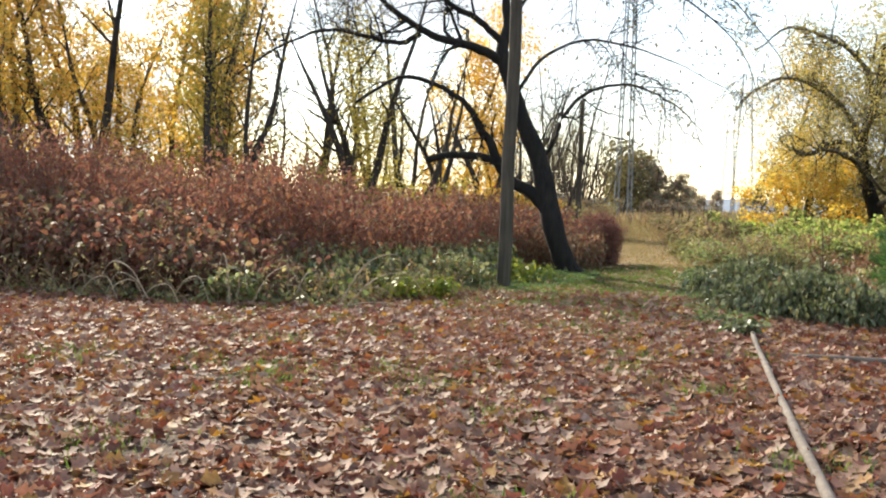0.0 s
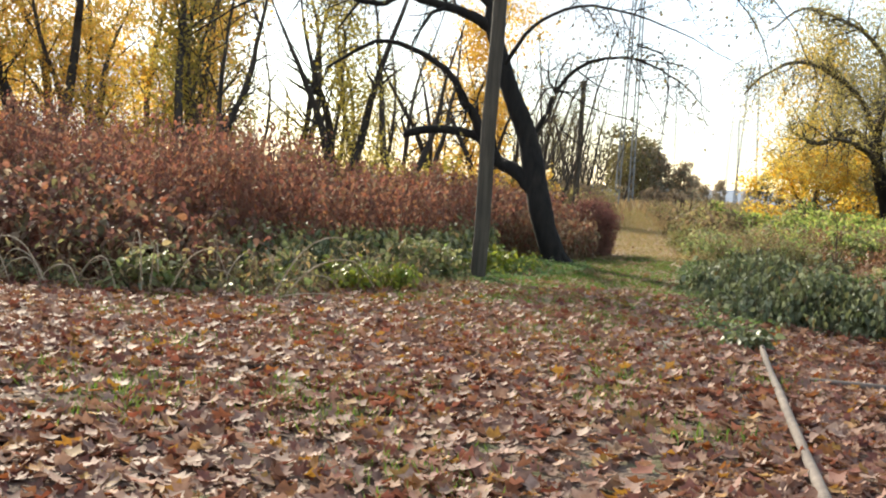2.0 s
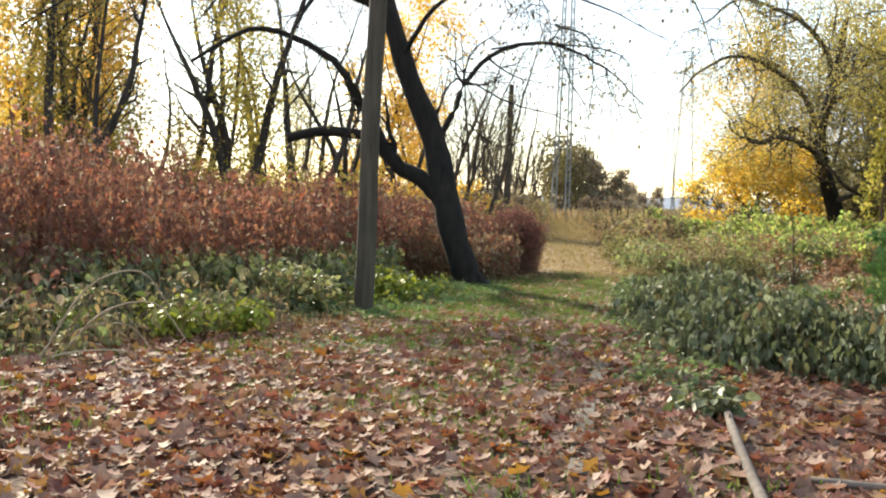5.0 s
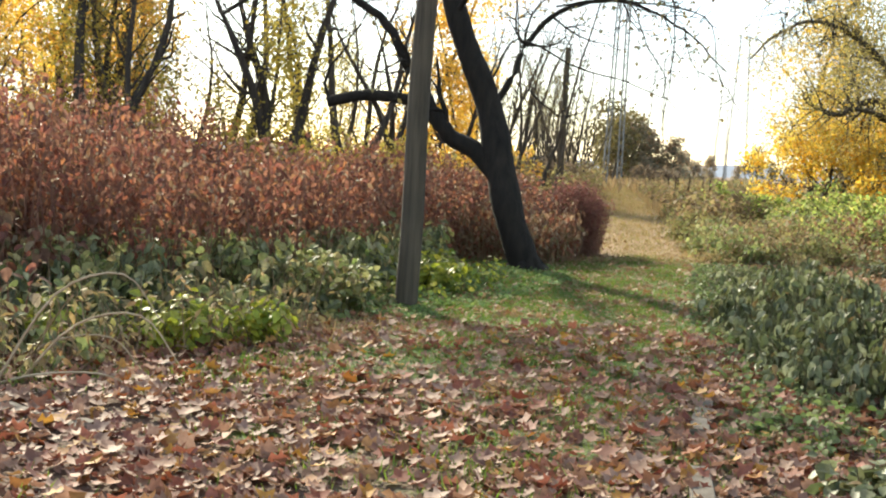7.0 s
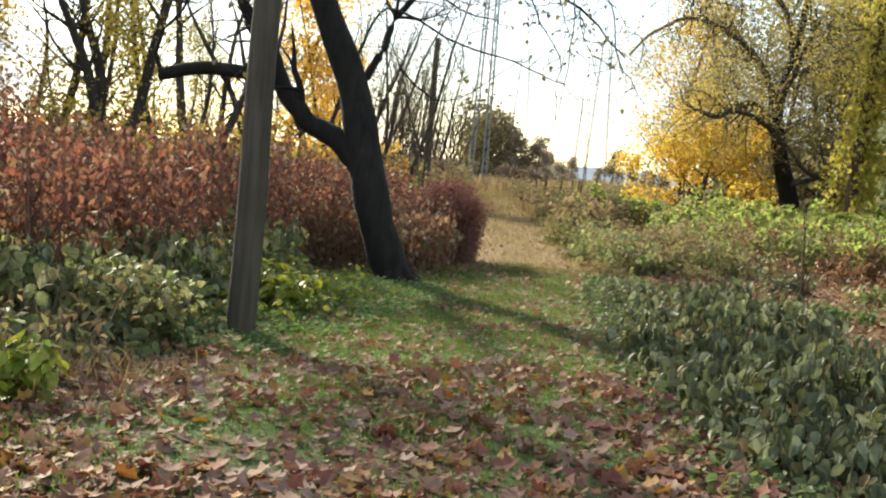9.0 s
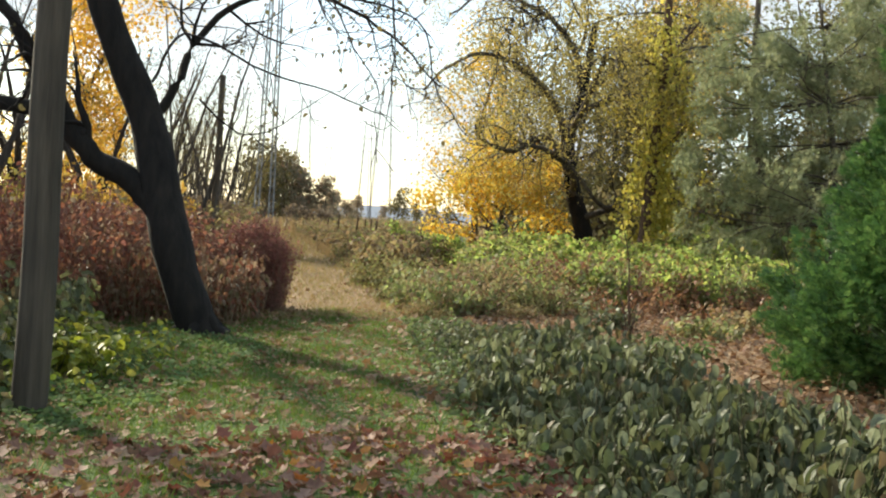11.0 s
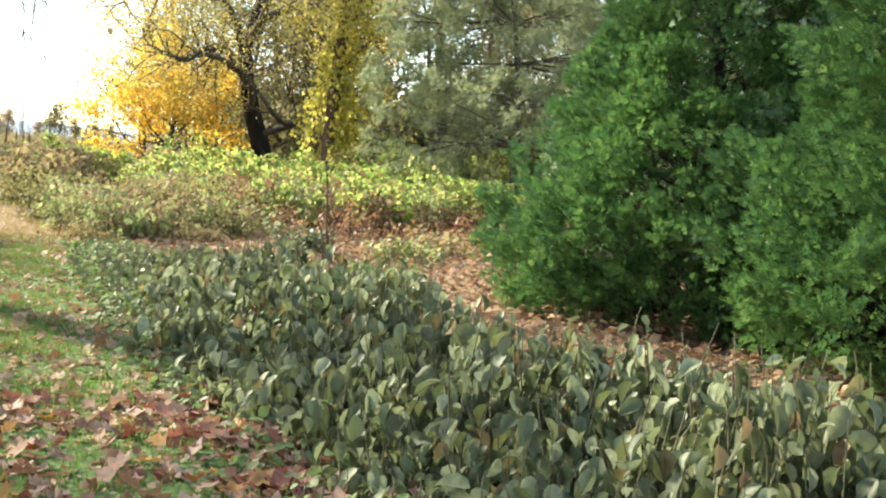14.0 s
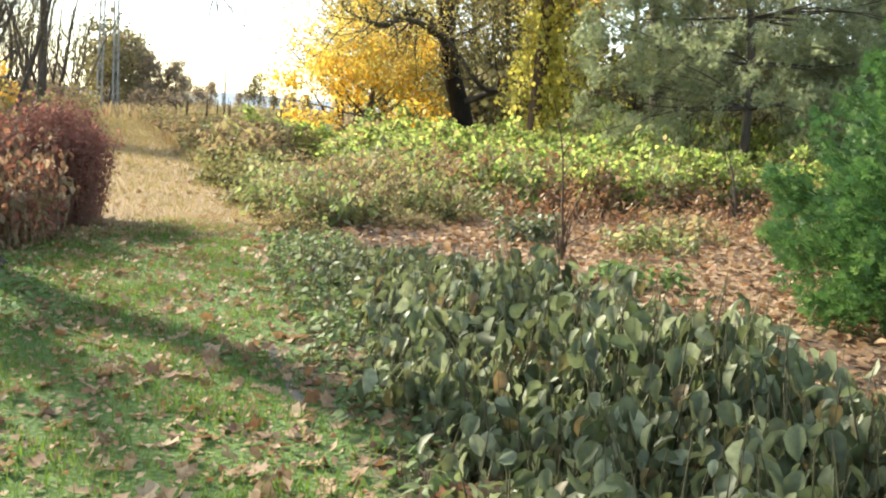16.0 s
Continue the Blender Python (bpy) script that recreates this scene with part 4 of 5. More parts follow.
BRUSH = [(6.5, 28.6), (7.8, 28.9), (9.6, 30.2), (11.8, 31.0), (13.6, 30.8), (16.5, 31.0), (16.5, 33.4), (9.8, 33.6), (7.6, 33), (6.5, 30)]
sp = inside(BRUSH, 1500)
sp = sp[lumps(sp[:, 0] * 1.5 + 2, sp[:, 1] * 1.5) > 0.38 * rng.random(len(sp)) + 0.2]
thicket("mixed_weeds", "tangle of grey-green and brown weeds before the bushes", "weeds", sp, (0.12 + 0.5 * rng.random(len(sp))) * (0.25 + 1.6 * lumps(sp[:, 0] * 1.5 + 2, sp[:, 1] * 1.5)) * np.interp(sp[:, 1], [27.4, 30, 33], [0.55, 0.9, 1.25]),
        M_STALK_DRY, leaf_material("dull_weed_leaf", [(0.188, 0.260, 0.094), (0.288, 0.377, 0.131), (0.350, 0.299, 0.150), (0.225, 0.286, 0.100), (0.450, 0.468, 0.250), (0.175, 0.234, 0.088), (0.413, 0.520, 0.163)], 0.65, 0.55), 11, 0.09, OVAL, 0.35, 0.1, 0.004, droop=0.9)
sp = inside(BRUSH, 620)
thicket("russet_weeds", "withered russet weeds among green ones", "weeds", sp, 0.3 + 0.6 * rng.random(len(sp)), M_STALK_RED, M_BRUSH, 9, 0.085, SLIM, 0.35, 0.1, 0.004)

# ---- grass ----
def grass(name, label, spots, tall, material, lean=0.5, width=1.0):
    n = len(spots)
    a = rng.random(n) * 6.28
    tip = np.column_stack([np.cos(a) * lean, np.sin(a) * lean, np.ones(n)])
    pts = BLADE[0].copy()
    pts[:, 1] *= width
    v0 = np.column_stack([spots, height(spots[:, 0], spots[:, 1]) - 0.005])
    ob = leaves(name, v0, tall, tip, (pts[:4] * (1, 1, 1), np.array([(0, 1, 3), (1, 2, 3)])), material, roll=0.3, face=np.column_stack([-np.cos(a), -np.sin(a), a * 0 + 0.3]))
    return tagged(ob, label, "grass", kind="stuff")


gp = np.column_stack([rng.uniform(-1.2, 6.5, 260000), 11.5 + 18 * rng.random(260000)])
g_turf, _ = cover(gp[:, 0], gp[:, 1])
gp = gp[rng.random(len(gp)) < g_turf ** 1.5 * (0.35 + 0.9 * lumps(gp[:, 0] * 2.3, gp[:, 1] * 2.3))]
grass("grass", "short green grass verge thinly strewn with leaves", gp, (0.03 + 0.05 * rng.random(len(gp))) * (0.7 + 0.6 * lumps(gp[:, 0] * 3.1, gp[:, 1] * 2.7)), M_GRASS, 0.7, 1.5)
tuft = np.concatenate([np.column_stack([rng.normal(cx, 0.22, 260), rng.normal(cy, 0.3, 260)]) for cx, cy in zip(rng.uniform(-3.5, 3.5, 34), rng.uniform(3.5, 18, 34))])
grass("grass_tufts", "scattered green grass tufts poking through fallen leaves", tuft, 0.05 + 0.07 * rng.random(len(tuft)), M_GRASS, 0.9, 1.6)
sp = np.concatenate([strip(700, -0.4, 0.8, -11, 0.4), np.column_stack([rng.normal(0.1, 0.5, 350), rng.normal(18.6, 0.35, 350)])])
grass("dry_grass", "tawny dry grass at the edge of the undergrowth", sp, 0.10 + 0.20 * rng.random(len(sp)), M_STRAW, 1.0, 0.5)
py = rng.uniform(36, 95, 14000)
side = np.where(rng.random(14000) < 0.3, -1, 1)
sp = np.column_stack([path_mid(py) + side * (1.1 + np.abs(rng.normal(0, 1.6, 14000)) * np.where(side > 0, 0.9, 0.4)), py])
sp = sp[(side < 0) | (py > 40)]
grass("meadow_grass", "tawny meadow grass bordering the track", sp, 0.14 + 0.26 * rng.random(len(sp)), M_STRAW, 0.35, 1.3)
sp = np.column_stack([rng.uniform(2, 60, 6000), rng.uniform(80, 170, 6000)])
grass("far_meadow", "distant straw-coloured meadow beside the track", sp, 0.5 + 0.6 * rng.random(len(sp)), M_STRAW, 0.35, 5.0)

py = 28 + 92 * rng.random(24000) ** 1.4
sp = np.column_stack([path_mid(py) + rng.normal(0, 0.8, 24000) * (1 + 0.02 * (py - 28)), py])
grass("track_grass", "short tawny grass growing on the trodden track", sp, (0.05 + 0.08 * rng.random(len(sp))) * (1 + 0.03 * (sp[:, 1] - 28)), leaf_material("track_grass_blade", [(0.375, 0.253, 0.12), (0.3, 0.276, 0.096), (0.45, 0.31, 0.156), (0.225, 0.253, 0.072)], 0.7, 0.4), 0.9, 1.6)
# dead weed stalks standing in the meadow
for k in range(12):
    y = rng.uniform(46, 74)
    x = path_mid(y) + 1.6 + rng.random() * 5
    t = thing("dead_stalk", "upright dark dead weed stalk in the meadow", "weed", (x, y, 0), "dead stalks in the meadow")
    tb = Tubes()
    tb.add([(0, 0, -0.05), (rng.normal(0, 0.03), 0, 0.8), (rng.normal(0, 0.06), 0, 1.3 + 0.5 * rng.random())], [0.014, 0.012, 0.008], 5)
    stem = put("stem", tb.mesh("stem", M_BARK_BROWN), t)
    tb = Tubes()
    tb.add([(0, 0, 0.9), (0.01, 0, 1.1), (0.02, 0, 1.5)], [0.015, 0.035, 0.01], 6)
    put("seed_head", tb.mesh("seed_head", M_BARK_BROWN), stem)


# rank weeds either side of the far track
fy = 38 + 82 * rng.random(2600) ** 1.1
sp = np.column_stack([path_mid(fy) + 1.45 + 10 * rng.random(2600) ** 1.3 * smooth(34, 60, fy), fy])
thicket("rank_weeds", "rank dead goldenrod and brown weeds bordering the track", "weeds", sp, (0.4 + 0.55 * rng.random(len(sp))) * (0.6 + 0.7 * lumps(sp[:, 0] * 0.5, sp[:, 1] * 0.5)), M_STALK_DRY,
        leaf_material("dead_weed_leaf", [(0.30, 0.21, 0.12), (0.38, 0.29, 0.16), (0.25, 0.24, 0.10), (0.22, 0.13, 0.085), (0.42, 0.36, 0.17)], 0.75, 0.5), 13, 0.16, SPLIT, 0.2, 0.1, 0.008)
fy = rng.uniform(44, 125, 2200)
sp = np.column_stack([path_mid(fy) - 1.5 - 9 * rng.random(2200) ** 1.2, fy])
thicket("rank_weeds", "brown and yellow-green scrub along the track's edge", "weeds", sp, (0.5 + 1.2 * rng.random(len(sp))) * (0.5 + 0.9 * lumps(sp[:, 0] * 0.4, sp[:, 1] * 0.4)), M_STALK_DRY,
        leaf_material("scrub_leaf", [(0.33, 0.28, 0.12), (0.26, 0.25, 0.10), (0.40, 0.33, 0.15), (0.24, 0.16, 0.10), (0.44, 0.40, 0.15)], 0.75, 0.55), 13, 0.18, SPLIT, 0.2, 0.1, 0.01)


# ---- shrubs and trees ----
def crown_leaves(ends, n, spread, size, shape, material, parent, name="crown", droop=0.3, label=""):
    tips = np.concatenate(ends)
    p = tips[rng.integers(0, len(tips), n)] + rng.normal(0, spread, (n, 3))
    d = rng.normal(0, 0.7, (n, 3)) + (0, 0, -droop)
    return leaves(name, p, size * (0.6 + 0.8 * rng.random(n)), d, shape, material, parent, label, roll=0.9)


def shrub(at, rad, tall, n, leaf_mat, size, label, group="", stems=14, twigs=5, bark=None, shape=SPLIT, spread=0.16, arch=-0.05):
    t = thing("shrub", label, "shrub", at, group)
    ends = []
    for _ in range(stems):
        tb = Tubes()
        a = rng.random() * 6.28
        line = wander((rng.normal(0, 0.12 * rad), rng.normal(0, 0.12 * rad), -0.05), (math.cos(a) * rad / tall * 0.9, math.sin(a) * rad / tall * 0.9, 1.0), tall * (0.7 + 0.5 * rng.random()), 6, 0.16, arch)
        grow(tb, line, 0.016, 0.005, twigs, 1, rad * 0.5, 0.25, arch, 0.2, 4, ends)
        put("stem", tb.mesh("stem", bark or M_BARK_BROWN), t)
    crown_leaves(ends, n, spread, size, shape, leaf_mat, t, "foliage")
    return t


def tree(at, tall, r0, leaf_mat, n, size, label, group="", bole=0.35, limbs=9, reach=0.35, spread=0.3, lean=(0, 0), bark=None, shape=SPLIT, upward=0.7, levels=2, twigs=5, category="tree", make_crown=True):
    t = thing("tree", label, category, at, group)
    tb = Tubes()
    way = np.array((lean[0], lean[1], 1.0))
    trunk = wander((0, 0, -0.2), way, tall, 12, 0.085, 0.05)
    tb.add(trunk, np.concatenate([[r0 * 1.35], np.linspace(r0, 0.02, 12)]), 9)
    put("trunk", tb.mesh("trunk", bark or M_BARK_GREY), t)
    ends = []
    for k in range(limbs):
        br = Tubes()
        u = bole + (0.97 - bole) * (k + rng.random()) / limbs
        i = min(11, int(u * 12))
        a = k * 2.4 + rng.random()
        d = (math.cos(a), math.sin(a), upward)
        line = wander(trunk[i], d, tall * reach * (1.25 - 0.8 * u), 6, 0.16, 0.04)
        grow(br, line, max(0.012, r0 * 0.42 * (1.15 - u)), 0.008, twigs, levels - 1, tall * reach * 0.45, 0.22, 0.02, 0.25, 5, ends)
        put("limb", br.mesh("limb", bark or M_BARK_GREY), t)
    if n:
        crown_leaves(ends, n, spread, size, shape, leaf_mat, t)
    return t


# woods behind the red thicket: a few grown trees, repeated at other turns and sizes
WOODS = "woods behind the thicket"
kinds = [
    tree((-14, 46, 0.5), 12.5, 0.20, M_GOLD_GREEN, 5800, 0.132, "tall slender tree with thin golden foliage", WOODS, 0.22, 12, 0.26, 0.30, upward=1.3, twigs=6),
    tree((-8.5, 43, 0.3), 11.5, 0.19, M_GOLD_GREEN, 5000, 0.132, "slender forked tree with sparse golden leaves", WOODS, 0.18, 12, 0.26, 0.30, (0.12, 0), upward=1.3, twigs=6),
    tree((-18, 52, 0.6), 11.5, 0.17, M_YELLOW, 7200, 0.135, "bushy tree with bright yellow autumn foliage", WOODS, 0.12, 13, 0.28, 0.32, upward=1.3, twigs=6),
    tree((-5, 48, 0.1), 12, 0.16, M_OLIVE, 700, 0.10, "nearly bare dark tree with upswept branches", WOODS, 0.2, 12, 0.30, 0.3, (0.10, 0), M_BARK_DARK, SPLIT, 1.1, 3, 4),
    tree((-11, 52, 0.3), 9, 0.12, M_WILLOW, 6600, 0.12, "young tree full of yellow-green leaves", WOODS, 0.08, 14, 0.30, 0.4),
]
PLACES = [(-22, 42, 0), (-19.5, 38, 1), (-17, 42, 2), (-12.2, 38.5, 3), (-10.5, 45, 2), (-9.6, 36.5, 1), (-7.2, 50, 3), (-6.3, 38.5, 4), (-4.2, 52, 3),
          (-2.4, 44, 3), (-1.0, 55, 3), (-25, 52, 4), (-3, 62, 4), (-24, 68, 0), (0.8, 70, 3),
          (3.2, 66, 3), (5.0, 74, 3), (8.0, 78, 3), (6.6, 68, 3), (9.5, 72, 3), (10.8, 84, 3), (-28, 44, 1), (-16, 36, 4), (-21, 34, 4), (12.5, 92, 3), (-30, 60, 2), (-12.8, 35.5, 1), (-5.4, 36.5, 3), (-27, 36, 2), (-15.2, 40.5, 3), (-14.6, 41.2, 0), (-7.8, 42.0, 3), (-7.2, 41.5, 3), (-3.4, 40.0, 4), (-11.6, 40, 0), (-10.9, 40.6, 3), (-1.8, 47, 3), (-22.5, 47, 3), (-2.5, 58, 3), (-17, 63, 1), (-4.8, 43, 3), (0.2, 62, 3), (-24, 41, 4), (-9, 49, 1), (-28, 49, 3)]
for x, y, k in PLACES:
    s = 0.62 + 0.25 * rng.random() + 0.1 * (k == 4)
    m = pose(x, y, float(height(x, y)), rng.normal(0, 4), rng.normal(0, 4), rng.random() * 360) @ Matrix.Diagonal((s, s, s * (0.9 + 0.25 * rng.random()), 1))
    copy_thing(kinds[k], m)



def forked_tree(at, tall, stems, label, r0=0.17):
    """Several dark stems from one foot, swept upwards, nearly bare."""
    t = thing("forked_tree", label, "tree", at, "forked trees behind the thicket")
    foot = Tubes()
    foot.add([(0, 0, -0.2), (0, 0, 0.25), (0.02, 0, 0.7)], [r0 * 1.9, r0 * 1.5, r0 * 1.1], 9)
    put("trunk", foot.mesh("trunk", M_BARK_DARK), t)
    for k in range(stems):
        a = k * 6.28 / stems + rng.normal(0, 0.4)
        b = Tubes()
        line = wander((0.02, 0, 0.45), (math.cos(a) * 0.34, math.sin(a) * 0.2, 1), tall * (0.75 + 0.3 * rng.random()), 14, 0.075, 0.03)
        grow(b, line, r0, 0.02, 8, 2, tall * 0.17, 0.2, 0.07, 0.35, 7, None, 0.6)
        put("stem", b.mesh("stem", M_BARK_DARK), t)
    return t


forked = [forked_tree((-6.9, 36.5, 0.3), 9.5, 2, "dark forked tree with bare upswept boughs"), forked_tree((-2.6, 39, 0.1), 9.0, 3, "dark three-stemmed bare tree behind the thicket")]
for x, y, k, s, turn in [(-11.2, 37.5, 0, 1.1, 200), (-0.9, 42.5, 0, 0.95, 10), (0.4, 49, 1, 0.9, 80), (-17.6, 36, 0, 1.0, 120), (2.6, 55, 1, 0.8, 10), (4.6, 60, 0, 0.8, 240)]:
    copy_thing(forked[k], pose(x, y, float(height(x, y)), 0, 0, turn) @ Matrix.Diagonal((s, s, s, 1)))

slim = tree((3.4, 58, 0), 9.5, 0.085, M_OLIVE, 160, 0.10, "slim bare young tree beside the track", "slim bare trees beside the track", 0.3, 5, 0.24, 0.3, (0.04, 0), M_BARK_GREY, SPLIT, 1.6, 2, 5)
for k in range(34):
    y = 50 + 62 * rng.random()
    x = path_mid(y) - 2.2 - 9.5 * rng.random() ** 1.3
    s = 0.6 + 0.4 * rng.random()
    copy_thing(slim, pose(x, y, 0, rng.normal(0, 3), rng.normal(0, 3), rng.random() * 360) @ Matrix.Diagonal((s, s, s, 1)))

# brush at their feet and behind the red thicket
fill = [shrub((-13, 34, 0.5), 1.6, 2.2, 2200, M_GOLD_GREEN, 0.12, "golden understory shrub below the woods", "understory of the woods"),
        shrub((-4, 38, 0), 1.5, 2.0, 2000, M_WILLOW, 0.12, "yellow-green understory shrub below the woods", "understory of the woods")]
for x, y in [(-20, 33), (-17, 38), (-15, 41), (-10, 35), (-8, 40), (-6.5, 44), (-3, 35), (-1.5, 40), (0.5, 44), (-11, 44), (-22, 40), (-25, 36), (-5, 54), (-12, 56), (-18, 60), (2.5, 52), (4, 60), (-1, 48), (5.5, 62)]:
    s = 0.9 + 0.6 * rng.random()
    copy_thing(fill[int(rng.random() < 0.45)], pose(x, y, float(height(x, y)), 0, 0, rng.random() * 360) @ Matrix.Diagonal((s, s, s, 1)))

tree((1.6, 60, 0), 11, 0.16, M_YELLOW, 12000, 0.14, "bright golden-yellow maple beyond the thicket", "", 0.08, 16, 0.28, 0.45)

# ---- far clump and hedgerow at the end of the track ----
# the conifer's leaves are paled in colour to imitate distance haze
far = [tree((25.0, 131, 0), 7.2, 0.2, M_HAZED_LEAF, 2300, 0.36, "bushy conifer at the track's end, paled grey for haze", "clump at the track's end", 0.03, 16, 0.34, 0.4, upward=0.5),
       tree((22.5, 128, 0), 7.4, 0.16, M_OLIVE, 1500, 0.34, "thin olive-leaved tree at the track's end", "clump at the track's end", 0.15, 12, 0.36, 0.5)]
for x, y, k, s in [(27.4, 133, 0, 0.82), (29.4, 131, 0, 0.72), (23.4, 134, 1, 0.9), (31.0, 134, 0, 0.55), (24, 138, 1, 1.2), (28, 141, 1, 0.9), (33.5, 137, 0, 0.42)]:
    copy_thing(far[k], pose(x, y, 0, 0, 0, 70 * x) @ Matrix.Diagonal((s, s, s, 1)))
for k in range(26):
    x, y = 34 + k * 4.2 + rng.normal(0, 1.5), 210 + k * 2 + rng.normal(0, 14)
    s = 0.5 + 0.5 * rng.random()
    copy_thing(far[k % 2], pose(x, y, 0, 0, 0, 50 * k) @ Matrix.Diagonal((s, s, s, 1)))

hedge = shrub((22, 104, 0), 2.6, 2.6, 1500, leaf_material("bare_brush_twig", [(0.17, 0.13, 0.10), (0.22, 0.17, 0.12), (0.26, 0.20, 0.13), (0.15, 0.12, 0.10)], 0.85, 0.4), 0.24, "brown leafless brush at the end of the track", "hedge at the track's end", 5, 12, M_BARK_GREY)
for k in range(64):
    y = rng.uniform(96, 215)
    x = path_mid(y) + rng.uniform(1.8, 0.24 * y) if k % 4 else path_mid(y) - rng.uniform(2.5, 16)
    s = rng.uniform(0.6, 1.05) * (0.75 + y / 400)
    copy_thing(hedge, pose(x, y, -0.05, 0, 0, rng.random() * 360) @ Matrix.Diagonal((s * 1.4, s * 1.4, s * 0.5, 1)))
for k in range(16):
    y = rng.uniform(60, 112)
    x = path_mid(y) - 3.0 - 7 * rng.random()
    s = rng.uniform(0.6, 1.0)
    copy_thing(hedge, pose(x, y, -0.05, 0, 0, rng.random() * 360) @ Matrix.Diagonal((s, s, s, 1)))
# bare young trees and brown hedge along the far part of the track
for k in range(22):
    y = rng.uniform(62, 112)
    x = path_mid(y) - 2.5 - abs(rng.normal(0, 3.5))
    s = 0.4 + 0.3 * rng.random()
    copy_thing(kinds[3], pose(x, y, 0, rng.normal(0, 3), rng.normal(0, 3), rng.random() * 360) @ Matrix.Diagonal((s * 0.8, s * 0.8, s * 1.1, 1)))
# ---- bushes along the far side ----
R_BUSH = "bushes beyond the clearing"
lime = shrub((12.6, 37.6, 0), 1.5, 1.75, 4200, M_BUSH, 0.11, "tangled yellow-green bush hung with vines", R_BUSH, 18, 5, None, SPLIT, 0.09, -0.10)
brown = shrub((8.4, 31.0, 0), 1.0, 0.6, 2000, M_BRUSH, 0.08, "low brown-green brushy bush", R_BUSH, 16, 4)
tawny = shrub((7.9, 35.0, 0), 1.0, 0.75, 1900, leaf_material("tawny_green_leaf", [(0.22, 0.24, 0.09), (0.32, 0.29, 0.13), (0.17, 0.21, 0.07), (0.28, 0.20, 0.10), (0.26, 0.30, 0.11)], 0.7, 0.45), 0.08, "low tawny green bush beside the track", R_BUSH, 16, 4)
rusty = shrub((10.6, 32.2, 0), 0.9, 1.0, 1500, leaf_material("rusty_green_leaf", [(0.28, 0.12, 0.07), (0.22, 0.20, 0.08), (0.36, 0.18, 0.10), (0.20, 0.09, 0.06), (0.30, 0.28, 0.11)], 0.65, 0.42), 0.10, "half-bare russet bush at the foot of the vines", R_BUSH, 20, 4)
for x, y, s in [(12.1, 32.4, 0.9), (9.4, 33.0, 0.8), (13.4, 31.8, 0.7), (15.2, 32.2, 0.8), (10.9, 33.6, 1.1), (16.8, 32.4, 0.8), (8.2, 31.6, 0.6), (18.4, 33.2, 0.9), (12.8, 33.2, 1.0)]:
    copy_thing(rusty, pose(x, y, float(height(x, y)) - 0.02, 0, 0, rng.random() * 360) @ Matrix.Diagonal((s, s, s * (0.8 + 0.4 * rng.random()), 1)))
for x, y, k, s in [(9.6, 32.6, 1, 0.8), (11.4, 32.4, 1, 0.7), (13.3, 33.4, 0, 0.85), (15.4, 33.6, 0, 0.95), (17.6, 33.4, 0, 0.9), (12.0, 34.2, 0, 0.75), (14.2, 31.6, 1, 0.6), (6.9, 29.6, 1, 0.6), (7.2, 31.4, 2, 0.8), (8.5, 33.0, 2, 0.9),
                   (12.8, 35.4, 0, 1.0), (14.6, 35.6, 0, 1.05), (16.6, 36.0, 0, 1.1), (18.6, 36.4, 0, 1.1), (20.6, 36, 0, 1.1), (9.2, 36.2, 2, 0.7), (9.2, 39.5, 2, 0.8), (12.4, 39.8, 0, 1.1),
                   (14.8, 40.2, 0, 1.25), (17.2, 40, 0, 1.3), (19.6, 40.4, 0, 1.3), (22.4, 40, 0, 1.3), (11.6, 44, 0, 1.0), (13.5, 42.6, 0, 1.0), (9.4, 41.5, 2, 1.0), (10.3, 45.5, 2, 1.1), (11.6, 49.5, 2, 1.2), (12.6, 54, 2, 1.2), (22, 45, 0, 1.5),
                   (25, 43, 0, 1.5), (18.6, 32.6, 1, 1.2), (20.8, 33.2, 1, 1.3), (14.5, 60, 2, 1.3), (12.6, 47.0, 0, 1.1), (6.6, 28.6, 1, 0.45), (8.2, 28.9, 1, 0.5), (23, 35.5, 1, 1.4), (24.5, 38, 0, 1.4)]:
    copy_thing((lime, brown, tawny)[k], pose(x, y, float(height(x, y)) - 0.02, 0, 0, rng.random() * 360) @ Matrix.Diagonal((s, s, s * (0.55 + 0.42 * rng.random()), 1)))

for x, y, s in [(13.6, 35.4, 0.8), (16.0, 36.6, 0.9), (19.2, 36.2, 0.9), (11.9, 38.2, 0.7), (15.0, 38.6, 1.0), (17.8, 38.4, 1.0), (21.4, 38.0, 1.1), (14.4, 34.4, 0.6), (16.9, 34.8, 0.6)]:
    copy_thing(lime, pose(x, y, float(height(x, y)) - 0.02, 0, 0, rng.random() * 360) @ Matrix.Diagonal((s * 0.8, s * 0.8, s * (0.8 + 0.35 * rng.random()), 1)))
for x, y, k, s in [(11.2, 31.9, 0, 0.62), (13.0, 31.6, 0, 0.7), (14.8, 32.0, 0, 0.75), (16.6, 31.4, 0, 0.8), (9.9, 32.2, 0, 0.5), (8.6, 31.0, 2, 0.8), (18.2, 31.6, 0, 0.8), (12.1, 31.0, 3, 0.8), (14.0, 31.0, 3, 0.7), (9.2, 30.6, 3, 0.6), (15.8, 30.6, 3, 0.8), (7.6, 29.6, 1, 0.8), (9.0, 29.8, 2, 0.6)]:
    copy_thing((lime, brown, tawny, rusty)[k], pose(x, y, float(height(x, y)) - 0.02, 0, 0, rng.random() * 360) @ Matrix.Diagonal((s * 1.1, s * 1.1, s * (0.8 + 0.4 * rng.random()), 1)))
